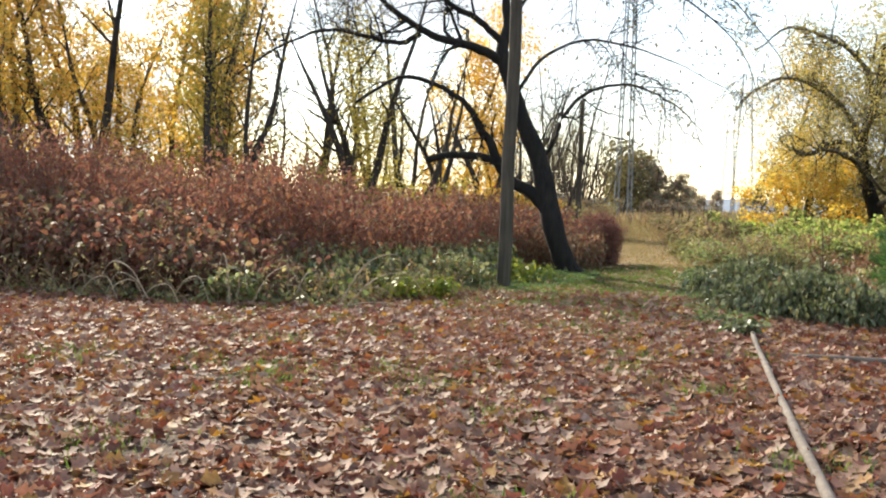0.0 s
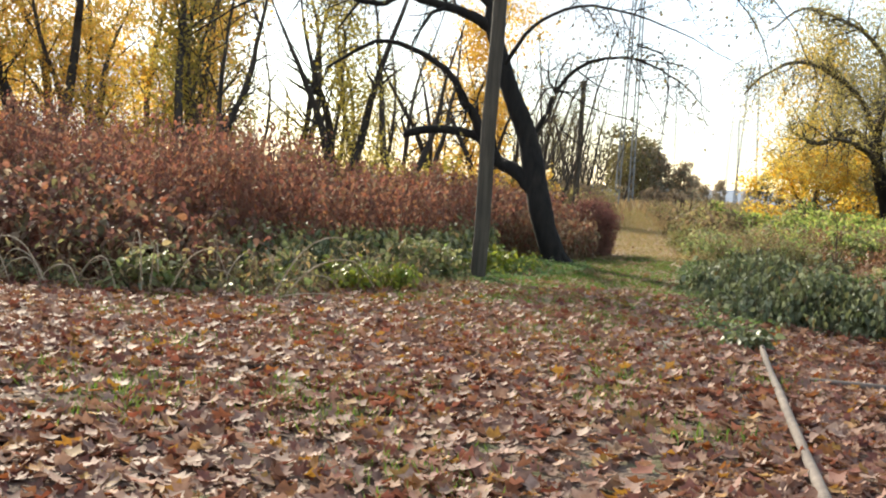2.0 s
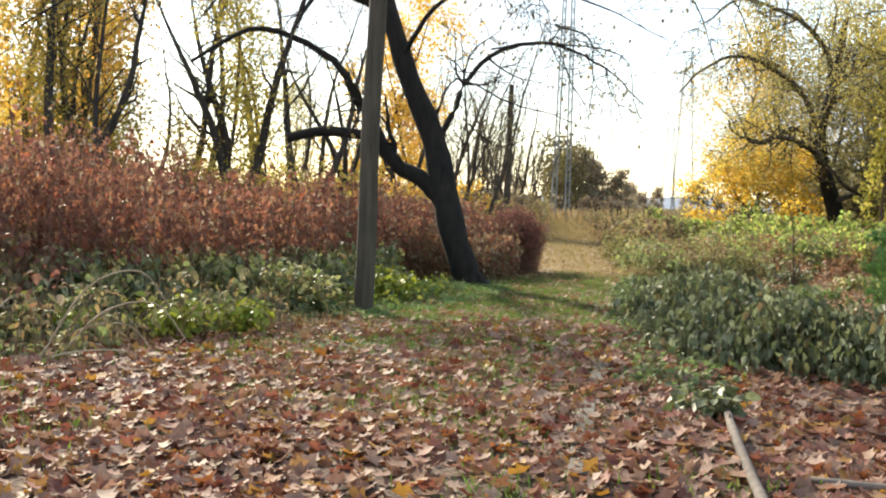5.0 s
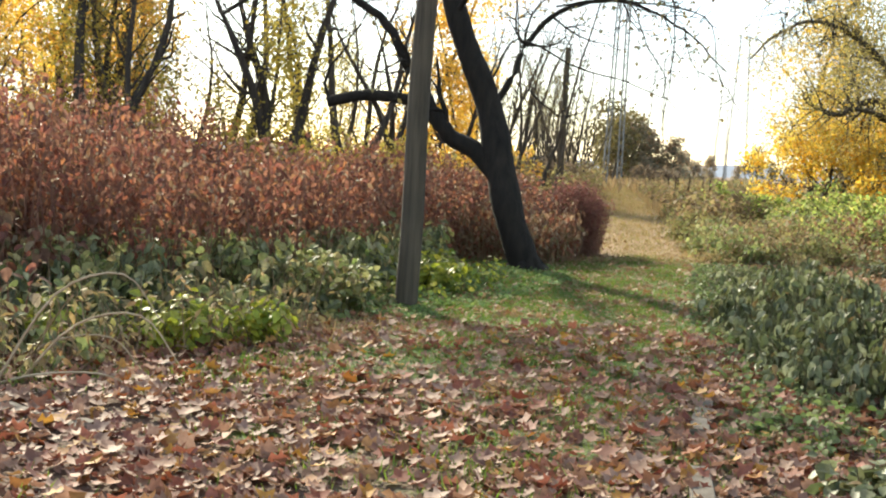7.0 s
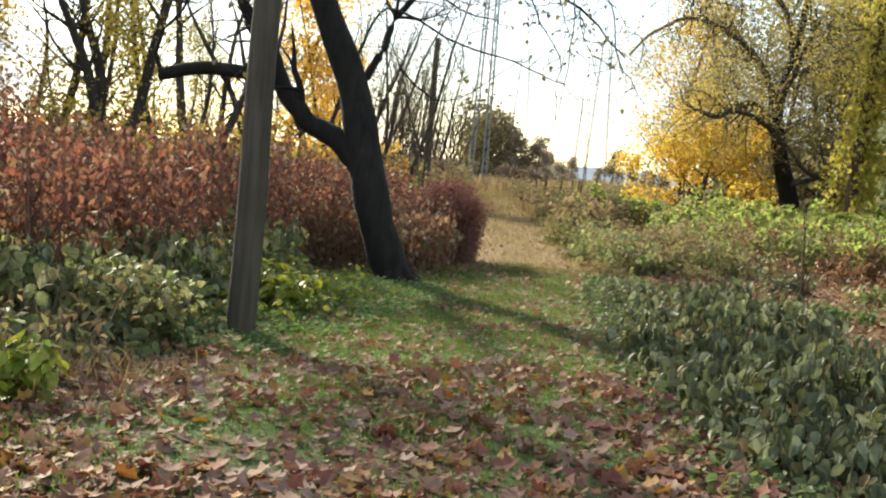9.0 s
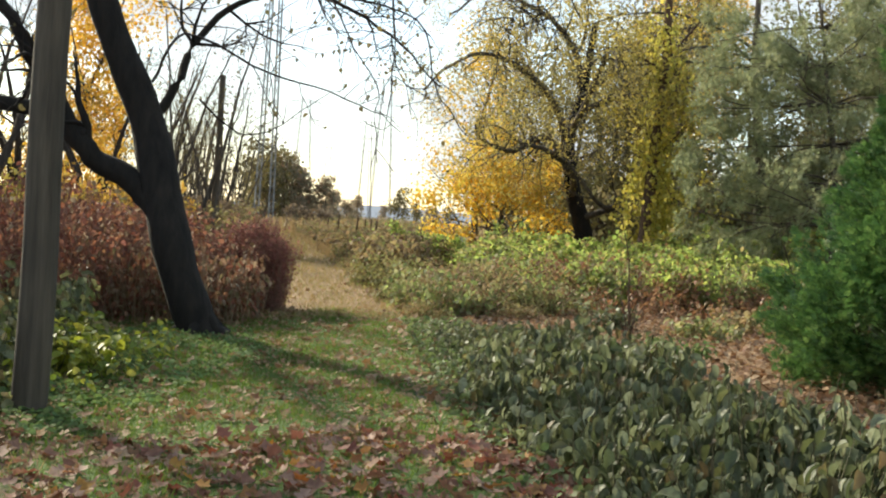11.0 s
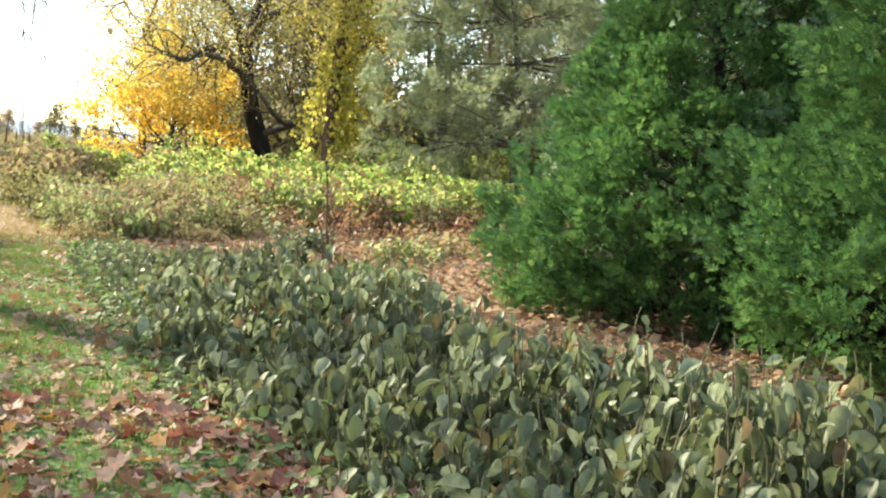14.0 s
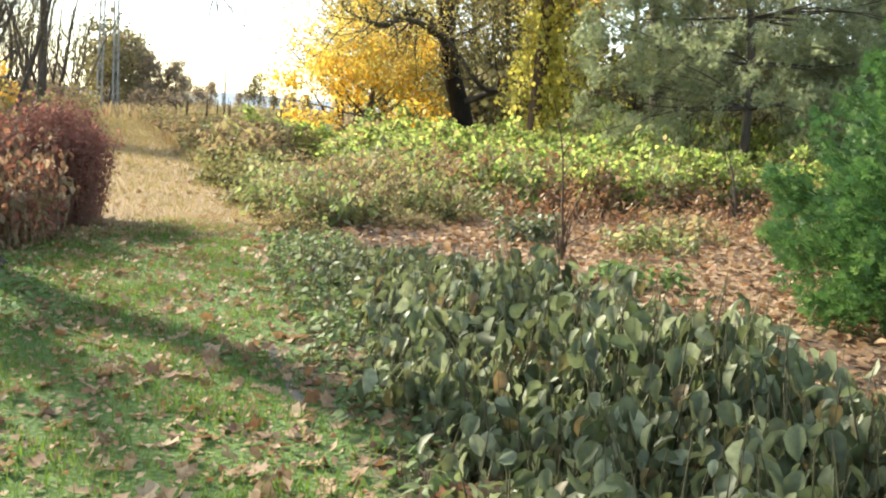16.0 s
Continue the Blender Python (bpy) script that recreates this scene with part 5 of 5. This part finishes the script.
for k in range(44):
    y = rng.uniform(62, 150)
    side = -1 if k % 3 == 0 else 1
    x = path_mid(y) + side * (2.2 + abs(rng.normal(0, 1)) * (2.5 if side < 0 else 0.10 * y))
    s = 1.0 + 0.9 * rng.random()
    copy_thing((brown, tawny)[k % 2], pose(x, y, -0.03, 0, 0, rng.random() * 360) @ Matrix.Diagonal((s * 1.3, s * 1.3, s, 1)))

# ---- the yellow maple, the gnarled tree, the vine-hung trunk ----
tree((15.6, 48.2, 0.1), 4.1, 0.13, M_MAPLE, 9500, 0.115, "low spreading maple in full golden-yellow leaf", "", 0.10, 18, 0.66, 0.2, upward=0.32)
tree((18.8, 58, 0.2), 10.5, 0.17, M_YELLOW, 4200, 0.12, "tall yellowing maple behind the gnarled tree", "", 0.15, 15, 0.30, 0.45)
tree((24.5, 58, 0.2), 12, 0.17, M_GNARL, 7000, 0.13, "tall gold and green tree in the far woods", "", 0.15, 15, 0.30, 0.45)
greyed = tree((23, 51, 0.2), 10, 0.16, M_GREYED, 4200, 0.12, "half-bare olive-grey tree in the wood's edge", "woods beyond the bushes", 0.1, 15, 0.32, 0.4, twigs=6)
under_olive = shrub((22.5, 46, 0.2), 1.6, 2.2, 2000, M_GREYED, 0.12, "olive-brown understory shrub in the wood's edge", "understory beyond the bushes")


def gnarled_tree():
    o = np.array((18.2, 46.5, 0.15))
    t = thing("gnarled_tree", "old gnarled tree with low crooked limbs and thin yellowing leaves", "tree", o)
    rel = lambda pts: [np.array(p, float) - o for p in pts]
    tb = Tubes()
    tb.add(bend(rel([(18.3, 46.5, 0), (18.1, 46.5, 1.4), (17.6, 46.5, 2.9), (17.4, 46.6, 4.4), (17.9, 46.8, 6.2), (18.3, 47, 8.5)]), 5), np.linspace(0.36, 0.10, 26), 12)
    put("trunk", tb.mesh("trunk", M_BARK), t)
    ends = []
    for pts, r0, tw in (([(17.5, 46.5, 3.2), (16.6, 46.2, 4.3), (15.7, 46, 4.2), (14.9, 46, 3.75), (13.9, 46, 3.9), (13.5, 46, 4.4)], 0.15, 8),
                        ([(17.6, 46.5, 2.6), (16.9, 45.4, 3.3), (15.9, 44.8, 3.8), (14.8, 44.2, 3.9), (13.8, 43.8, 3.6), (13.2, 43.4, 4.0)], 0.13, 9),
                        ([(17.9, 46.4, 1.9), (18.6, 45.6, 2.4), (17.6, 44.6, 2.5), (16.6, 44.4, 3.6), (16.1, 44.4, 4.0)], 0.11, 3),
                        ([(17.4, 46.6, 4.3), (16.6, 46, 5.6), (15.4, 45.6, 6.4), (14.0, 45.4, 6.8), (12.6, 45.2, 6.3), (11.6, 45, 5.4)], 0.13, 11),
                        ([(17.9, 46.8, 6.0), (17.0, 46.4, 7.6), (15.6, 46, 8.6), (13.8, 46, 8.9), (12.4, 46, 8.0)], 0.12, 11),
                        ([(17.4, 46.6, 4.6), (17.2, 44.9, 5.9), (16.8, 43.2, 6.8), (16.2, 41.4, 6.7), (15.6, 40, 6.0)], 0.12, 10),
                        ([(18.0, 46.8, 6.2), (19.4, 46.2, 7.4), (20.8, 45.8, 8.4), (22.4, 45.6, 8.6)], 0.12, 9),
                        ([(17.8, 46.7, 5.4), (19.0, 45.6, 6.0), (20.6, 44.6, 6.2), (22.0, 44, 6.8)], 0.10, 8)):
        b = Tubes()
        grow(b, bend(rel(pts), 4) + np.cumsum(rng.normal(0, 0.03, (4 * len(pts) - 3, 3)), 0), r0, 0.03, tw + 2, 2, 2.0, 0.3, 0.02, 0.2, 7, ends)
        put("limb", b.mesh("limb", M_BARK_GREY), t)
    crown_leaves(ends, 25000, 0.32, 0.062, SPLIT, M_GNARL, t, "crown", 0.4, "thin yellow-green leaves")


gnarled_tree()


def vine_tree():
    o = np.array((17.6, 41.5, 0.1))
    t = thing("vine_hung_tree", "dark trunk hung from top to foot with yellow leafy vines", "tree", o)
    tb = Tubes()
    trunk = bend([(0, 0, -0.2), (0.05, 0, 2.2), (0.25, 0.1, 4.6), (0.35, 0.1, 7.2), (0.3, 0.2, 10.5)], 5)
    tb.add(trunk, np.linspace(0.24, 0.08, len(trunk)), 10)
    put("trunk", tb.mesh("trunk", M_BARK_BROWN), t)
    ends = []
    for k in range(9):
        br = Tubes()
        i = int(8 + k * 1.3)
        a = k * 2.4
        grow(br, wander(trunk[i], (math.cos(a), math.sin(a), 0.5), 2.6, 6, 0.18, 0), 0.05, 0.01, 5, 1, 1.0, 0.22, -0.03, 0.25, 5, ends)
        put("limb", br.mesh("limb", M_BARK_BROWN), t)
    crown_leaves(ends, 2500, 0.3, 0.11, SPLIT, M_WILLOW, t, "crown")
    pts = []
    for k in range(26):
        vines = Tubes()
        a = rng.random() * 6.28
        r = 0.18 + 0.25 * rng.random()
        z1 = 3.0 + 5.5 * rng.random()
        line = wander((0.2 + r * math.cos(a), r * math.sin(a), z1), (math.cos(a) * 0.15, math.sin(a) * 0.15, -1), z1 * (0.6 + 0.4 * rng.random()), 14, 0.12, -0.05)
        vines.add(line, np.linspace(0.012, 0.005, 15), 4)
        pts.append(line)
        put("vine", vines.mesh("vine", M_BARK_BROWN), t)
    pts = np.concatenate(pts)
    p = pts[rng.integers(0, len(pts), 5200)] + rng.normal(0, 0.13, (5200, 3))
    leaves("vine_leaves", p, 0.09 + 0.08 * rng.random(5200), rng.normal(0, 0.5, (5200, 3)) + (0, 0, -0.7), SPLIT, M_VINE, t, "yellow-green hanging vine leaves")


vine_tree()


# ---- evergreens ----
def arborvitae(at, profile, plumes, per, label):
    """Plume after plume of flattened sprays over a core coloured dark as shade; profile: height and radius."""
    t = thing("arborvitae", label, "evergreen", at, "arborvitae beside the clearing")
    zs, rs = np.array(profile).T
    tall = zs[-1]
    tb = Tubes()
    tb.add([(0, 0, -0.1), (0, 0, tall * 0.5), (0.05, 0, tall * 0.96)], [0.11, 0.07, 0.02], 8)
    put("trunk", tb.mesh("trunk", M_BARK), t)
    area = np.cumsum(np.interp(np.linspace(zs[0], tall, 200), zs, rs) + 0.1)
    z = np.interp(rng.random(plumes) * area[-1], area, np.linspace(zs[0], tall, 200))
    ang = rng.random(plumes) * 6.28
    lump = 1 + 0.10 * np.sin(ang * 3 + z * 1.3) + 0.08 * np.sin(ang * 5 - z * 2.1)
    r = np.interp(z, zs, rs) * lump * (0.72 + 0.33 * rng.random(plumes))
    out = np.column_stack([np.cos(ang), np.sin(ang), ang * 0])
    way = unit(out + np.column_stack([rng.normal(0, 0.28, (plumes, 2)), 0.35 + 0.45 * rng.random(plumes)]))
    tips = np.column_stack([np.cos(ang) * r, np.sin(ang) * r, z])
    roots = np.column_stack([np.cos(ang) * r * 0.12, np.sin(ang) * r * 0.12, np.maximum(0.1, z - r * 0.45)])
    br = Tubes()
    for a, b in zip(roots, tips):
        br.add([a, (a + b) / 2 + (0, 0, -0.05), b], [0.008, 0.006, 0.003], 3)
    put("branchwork", br.mesh("branchwork", M_BARK), t)["kind"] = "stuff"
    # each plume: a tapering fan of sprays along its own way
    big = 0.24 + 0.26 * rng.random(plumes)
    i = np.repeat(np.arange(plumes), per)
    n = len(i)
    side = unit(np.cross(way, rng.normal(0, 1, (plumes, 3)) + (0, 0, 1.2)))
    thick = np.cross(way, side)
    u = rng.random(n) ** 0.8
    w = (1.0 - 0.75 * u) * rng.normal(0, 0.42, n)
    p = tips[i] + big[i][:, None] * (way[i] * (u - 0.55)[:, None] * 1.25 + side[i] * w[:, None] + thick[i] * (0.24 * rng.normal(0, 1, n) * (1 - 0.6 * u))[:, None])
    p[:, 2] = np.maximum(p[:, 2], 0.05)
    d = way[i] + side[i] * (w * 1.5)[:, None] + rng.normal(0, 0.25, (n, 3))
    leaves("sprays", p, 0.055 + 0.06 * rng.random(n), d, SPRAY, M_ARBOR, t, "scaly green flattened sprays", roll=0.5, face=thick[i] + out[i] * 0.3)
    # inner fill whose dark colour stands in for shade between the plumes
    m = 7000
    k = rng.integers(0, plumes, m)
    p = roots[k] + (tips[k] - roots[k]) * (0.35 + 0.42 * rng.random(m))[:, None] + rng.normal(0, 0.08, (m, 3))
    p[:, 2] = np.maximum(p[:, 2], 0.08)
    leaves("inner_sprays", p, 0.08 + 0.05 * rng.random(m), rng.normal(0, 0.6, (m, 3)) + out[k], SPRAY, M_INNER_SHADE, t, "brownish inner sprays, coloured dark for the shade inside", roll=1.0)


arborvitae((10.2, 21.6, 0), [(0.12, 1.5), (0.5, 1.95), (1.0, 1.85), (1.4, 1.6), (1.9, 1.3), (2.7, 1.1), (4.2, 0.8), (6.6, 0.08)], 1000, 85, "dense deep-green arborvitae reaching to the ground")
arborvitae((10.2, 18.5, 0), [(0.12, 1.7), (0.6, 2.15), (1.3, 2.1), (2.4, 1.75), (3.8, 1.3), (5.4, 0.75), (7.2, 0.08)], 1350, 85, "broad deep-green arborvitae beside dry leaves")
arborvitae((12.3, 20.2, 0), [(0.2, 1.7), (0.8, 2.0), (2.4, 1.75), (4.2, 1.3), (7.4, 0.08)], 520, 50, "tall deep-green arborvitae behind two others")


def juniper(at, tall, rad, n, label):
    t = thing("juniper", label, "evergreen", at, "grey-green evergreens at the wood's edge")
    tb = Tubes()
    trunk = wander((0, 0, -0.1), (0.05, 0, 1), tall, 8, 0.05, 0.05)
    tb.add(trunk, np.linspace(0.12, 0.03, 9), 8)
    put("trunk", tb.mesh("trunk", M_BARK_GREY), t)
    ends = []
    for k in range(60):
        br = Tubes()
        u = 0.25 + 0.73 * rng.random()
        i = int(u * 8)
        a = rng.random() * 6.28
        grow(br, wander(trunk[i], (math.cos(a), math.sin(a), 0.12), rad * (1.25 - 0.6 * u), 6, 0.14, -0.02), 0.03, 0.006, 7, 1, rad * 0.38, 0.2, -0.03, 0.3, 4, ends)
        put("limb", br.mesh("limb", M_BARK_GREY), t)
    tips = np.concatenate(ends)
    p = tips[rng.integers(0, len(tips), n)] + rng.normal(0, 0.10, (n, 3))
    leaves("needles", p, 0.13 + 0.11 * rng.random(n), rng.normal(0, 0.8, (n, 3)) + (0, 0, 0.1), NEEDLES, M_JUNIPER, t, "thin grey-green needle sprays", roll=1.0)


juniper((19.4, 35.6, 0.1), 8.0, 4.0, 38000, "airy grey-green juniper with level branches")
juniper((23.2, 36.0, 0.2), 8.0, 3.0, 28000, "shaggy grey-green juniper in the wood's edge")

# woods on the far right
for x, y, k, s in [(19.8, 53, 5, 0.85), (22.2, 50, 5, 0.9), (18.0, 55, 5, 0.8), (21.0, 57, 5, 1.0), (24, 48, 5, 1.1), (27, 46, 5, 1.0), (20.6, 50.5, 5, 0.8), (25, 54, 5, 1.1), (30, 50, 5, 1.1), (28, 58, 0, 1.2), (33, 46, 3, 1.0), (24.5, 42, 5, 0.9), (28, 40, 5, 1.0), (31, 42, 3, 1.0), (35, 52, 5, 1.1), (22.6, 62, 5, 1.2), (23, 39, 5, 0.6),
                   (33, 37, 5, 1.0), (29, 34, 3, 0.9), (26.5, 36.5, 5, 0.9), (31, 63, 0, 1.2), (38, 44, 5, 1.1), (36, 58, 5, 1.2), (21.2, 45.5, 3, 0.8), (26, 50, 3, 0.9)]:
    copy_thing((*kinds, greyed)[k], pose(x, y, float(height(x, y)) - 0.05, 0, 0, 40 * x) @ Matrix.Diagonal((s, s, s, 1)))
for x, y in [(20.5, 48), (23, 46), (25.5, 45), (28, 49), (31, 52), (24, 51), (27, 54), (21.5, 55), (33, 48), (29.5, 43), (26, 33), (29, 37), (24.5, 31.5), (32, 40), (27, 42), (30, 46), (34, 44), (26, 49), (22.5, 52), (36, 50)]:
    copy_thing(under_olive, pose(x, y, float(height(x, y)), 0, 0, 31 * x) @ Matrix.Diagonal((1.7, 1.7, 1.5 + 1.2 * rng.random(), 1)))


def bare_limbed_tree():
    o = np.array((22.2, 42.4, 0.2))
    t = thing("bare_limbed_tree", "pale grey tree reaching long bare limbs over the bushes", "tree", o)
    tb = Tubes()
    trunk = bend([(0, 0, -0.3), (-0.1, 0, 2.5), (-0.4, 0, 5), (-0.6, 0.1, 7.4), (-0.5, 0.2, 10)], 5)
    tb.add(trunk, np.linspace(0.24, 0.07, len(trunk)), 10)
    put("trunk", tb.mesh("trunk", M_BARK_GREY), t)
    for pts, r0 in (([(20.9, 42.4, 6.9), (18.9, 42.2, 6.75), (17.0, 42, 6.4), (15.3, 42, 6.15)], 0.075), ([(20.8, 42.4, 7.3), (18.6, 41.8, 7.0), (17.2, 41.4, 6.0), (15.9, 41.2, 5.3), (14.4, 41, 4.5)], 0.06),
                    ([(21.6, 42.4, 7.4), (19.4, 42.6, 8.3), (17.2, 42.6, 8.2), (15.6, 42.4, 7.6)], 0.07)):
        b = Tubes()
        line = bend([np.array(p) - o for p in [(21.75, 42.4, pts[0][2] - 0.5)] + pts], 4)
        line[3:] += np.cumsum(rng.normal(0, 0.025, (len(line) - 3, 3)), 0)
        grow(b, line, r0, 0.012, 6, 1, 0.9, 0.22, -0.02, 0.4, 6)
        put("limb", b.mesh("limb", M_BARK_GREY), t)


bare_limbed_tree()


def sapling(at, tall, label, bark):
    t = thing("sapling", label, "sapling", at)
    tb = Tubes()
    line = wander((0, 0, -0.05), (0.05, 0, 1), tall, 9, 0.07, 0.03)
    grow(tb, line, 0.018, 0.005, 7, 1, 0.5, 0.2, 0.03, 0.15, 5, [])
    put("stem", tb.mesh("stem", bark), t)
    for k in range(9):
        tb = Tubes()
        a = rng.random() * 6.28
        tb.add(wander((0, 0, 0), (math.cos(a) * 0.25, math.sin(a) * 0.25, 1), 0.35 + 0.4 * rng.random(), 4, 0.15), np.linspace(0.014, 0.005, 5), 4)
        put("shoot", tb.mesh("shoot", bark), t)


sapling((8.6, 26.0, 0), 1.7, "thin bare sapling with dead shoots at its foot", M_BARK_BROWN)
sapling((14.0, 29.5, 0), 1.9, "dead grey multi-stemmed sapling beside the arborvitae", M_BARK_GREY)
sp = np.column_stack([rng.uniform(9.0, 18, 1000), rng.uniform(26, 32.5, 1000)])
sp = sp[(sp[:, 1] > 32.6 - 0.42 * sp[:, 0] + 0.8 * rng.random(len(sp))) & (rng.random(len(sp)) < 0.2 + 1.2 * lumps(sp[:, 0] * 1.4, sp[:, 1] * 1.4))]
thicket("dead_bracken", "rusty dead bracken and weeds before the bushes", "weeds", sp, 0.15 + 0.45 * rng.random(len(sp)) * smooth(25, 30, sp[:, 1]), M_STALK_DRY,
        leaf_material("rusty_leaf", [(0.30, 0.13, 0.06), (0.40, 0.22, 0.11), (0.24, 0.10, 0.05), (0.46, 0.30, 0.17)], 0.55, 0.4), 12, 0.10, SLIM, 0.3, 0.1, 0.004)

# ---- fallen leaves ----
def litter(name, label, n, x0, x1, y0, y1, density, size, shape=MAPLE, lift=0.03, material=M_LITTER):
    p = np.column_stack([rng.uniform(x0, x1, n), rng.uniform(y0, y1, n)])
    p = p[rng.random(n) < density(p[:, 0], p[:, 1])]
    k = len(p)
    a = rng.random(k) * 6.28
    at = np.column_stack([p, height(p[:, 0], p[:, 1]) + 0.008 + lift * rng.random(k) ** 2])
    ob = leaves(name, at, size * (0.6 + 0.7 * rng.random(k)), np.column_stack([np.cos(a), np.sin(a), rng.normal(0.05, 0.38, k)]), shape, material, roll=0.42)
    return tagged(ob, label, "leaf litter", kind="stuff")


def near_share(x, y):
    turf, straw = cover(x, y)
    thin = (0.5 * smooth(14.8, 17.6, y) + 0.28 * smooth(18.5, 22, y)) * smooth(-0.6, 1.2, x)
    bare = 0.4 * ((lumps(x * 1.1 + 3, y * 1.3 + 1) > 0.70) & (y > 2))
    strip_share = 1.0 * smooth(0.5, 0.26, np.abs(x - edge_x(y) - 0.3)) * (y > 16)
    return np.maximum((1 - 0.72 * thin - 0.22 * smooth(13, 17, y) * smooth(-1, 0.8, x)) * (1 - bare), strip_share) * (0.55 + 0.45 * lumps(x * 2.1, y * 2.1))


litter("fallen_leaves", "thick carpet of curled red-brown maple leaves", 105000, -7.5, 7.5, 1.0, 20, near_share, 0.098, MAPLE, 0.05)
litter("fallen_leaves", "loose brown leaves behind and beside the clearing", 16000, -13, 13, -6, 16, lambda x, y: 0.9 * ((np.abs(x) > 7.4) | (y < 1.1)), 0.12)
litter("fallen_leaves", "brown leaves strewn thinly over grass and weeds", 9000, 0.5, 7, 19, 29, lambda x, y: 0.28 + 0.5 * near_share(x, y), 0.085, MAPLE, 0.03, M_TAWNY)
litter("fallen_leaves", "tawny dry leaves on the bare ground before the bushes", 26000, 6.5, 17, 16, 33, lambda x, y: smooth(6.4, 7.4, x + 0.0 * y) * 0.9, 0.095, OVAL, 0.05, M_TAWNY)
litter("fallen_leaves", "dry leaves scattered along the straw-coloured track", 3600, 4, 13, 28, 60, lambda x, y: smooth(1.5, 0.8, np.abs(x - path_mid(y))) * 0.9, 0.075, MAPLE, 0.02, M_TAWNY)

litter("leaf_crumbs", "small dry leaf scraps scattered through the grass", 34000, 0, 6.5, 14, 29, lambda x, y: (0.3 + 0.6 * lumps(x * 2.4, y * 2.4)) * (0.15 + 0.75 * (x < edge_x(y))), 0.042, SPLIT, 0.04, M_TAWNY)
# the leaves nearest the walk, each on its own
one = mesh_from("fallen_leaf", MAPLE_V, MAPLE[1], M_LITTER_ONE)
for k in range(300):
    x, y = rng.uniform(-1.4, 3.4), rng.uniform(4.5, 18.0)
    ob = put("fallen_leaf", one, ground)
    s = 0.09 + 0.06 * rng.random()
    ob.matrix_basis = pose(x, y, float(height(x, y)) + 0.03 + 0.03 * rng.random(), rng.normal(0, 14), rng.normal(0, 14), rng.random() * 360) @ Matrix.Diagonal((s, s, s, 1))
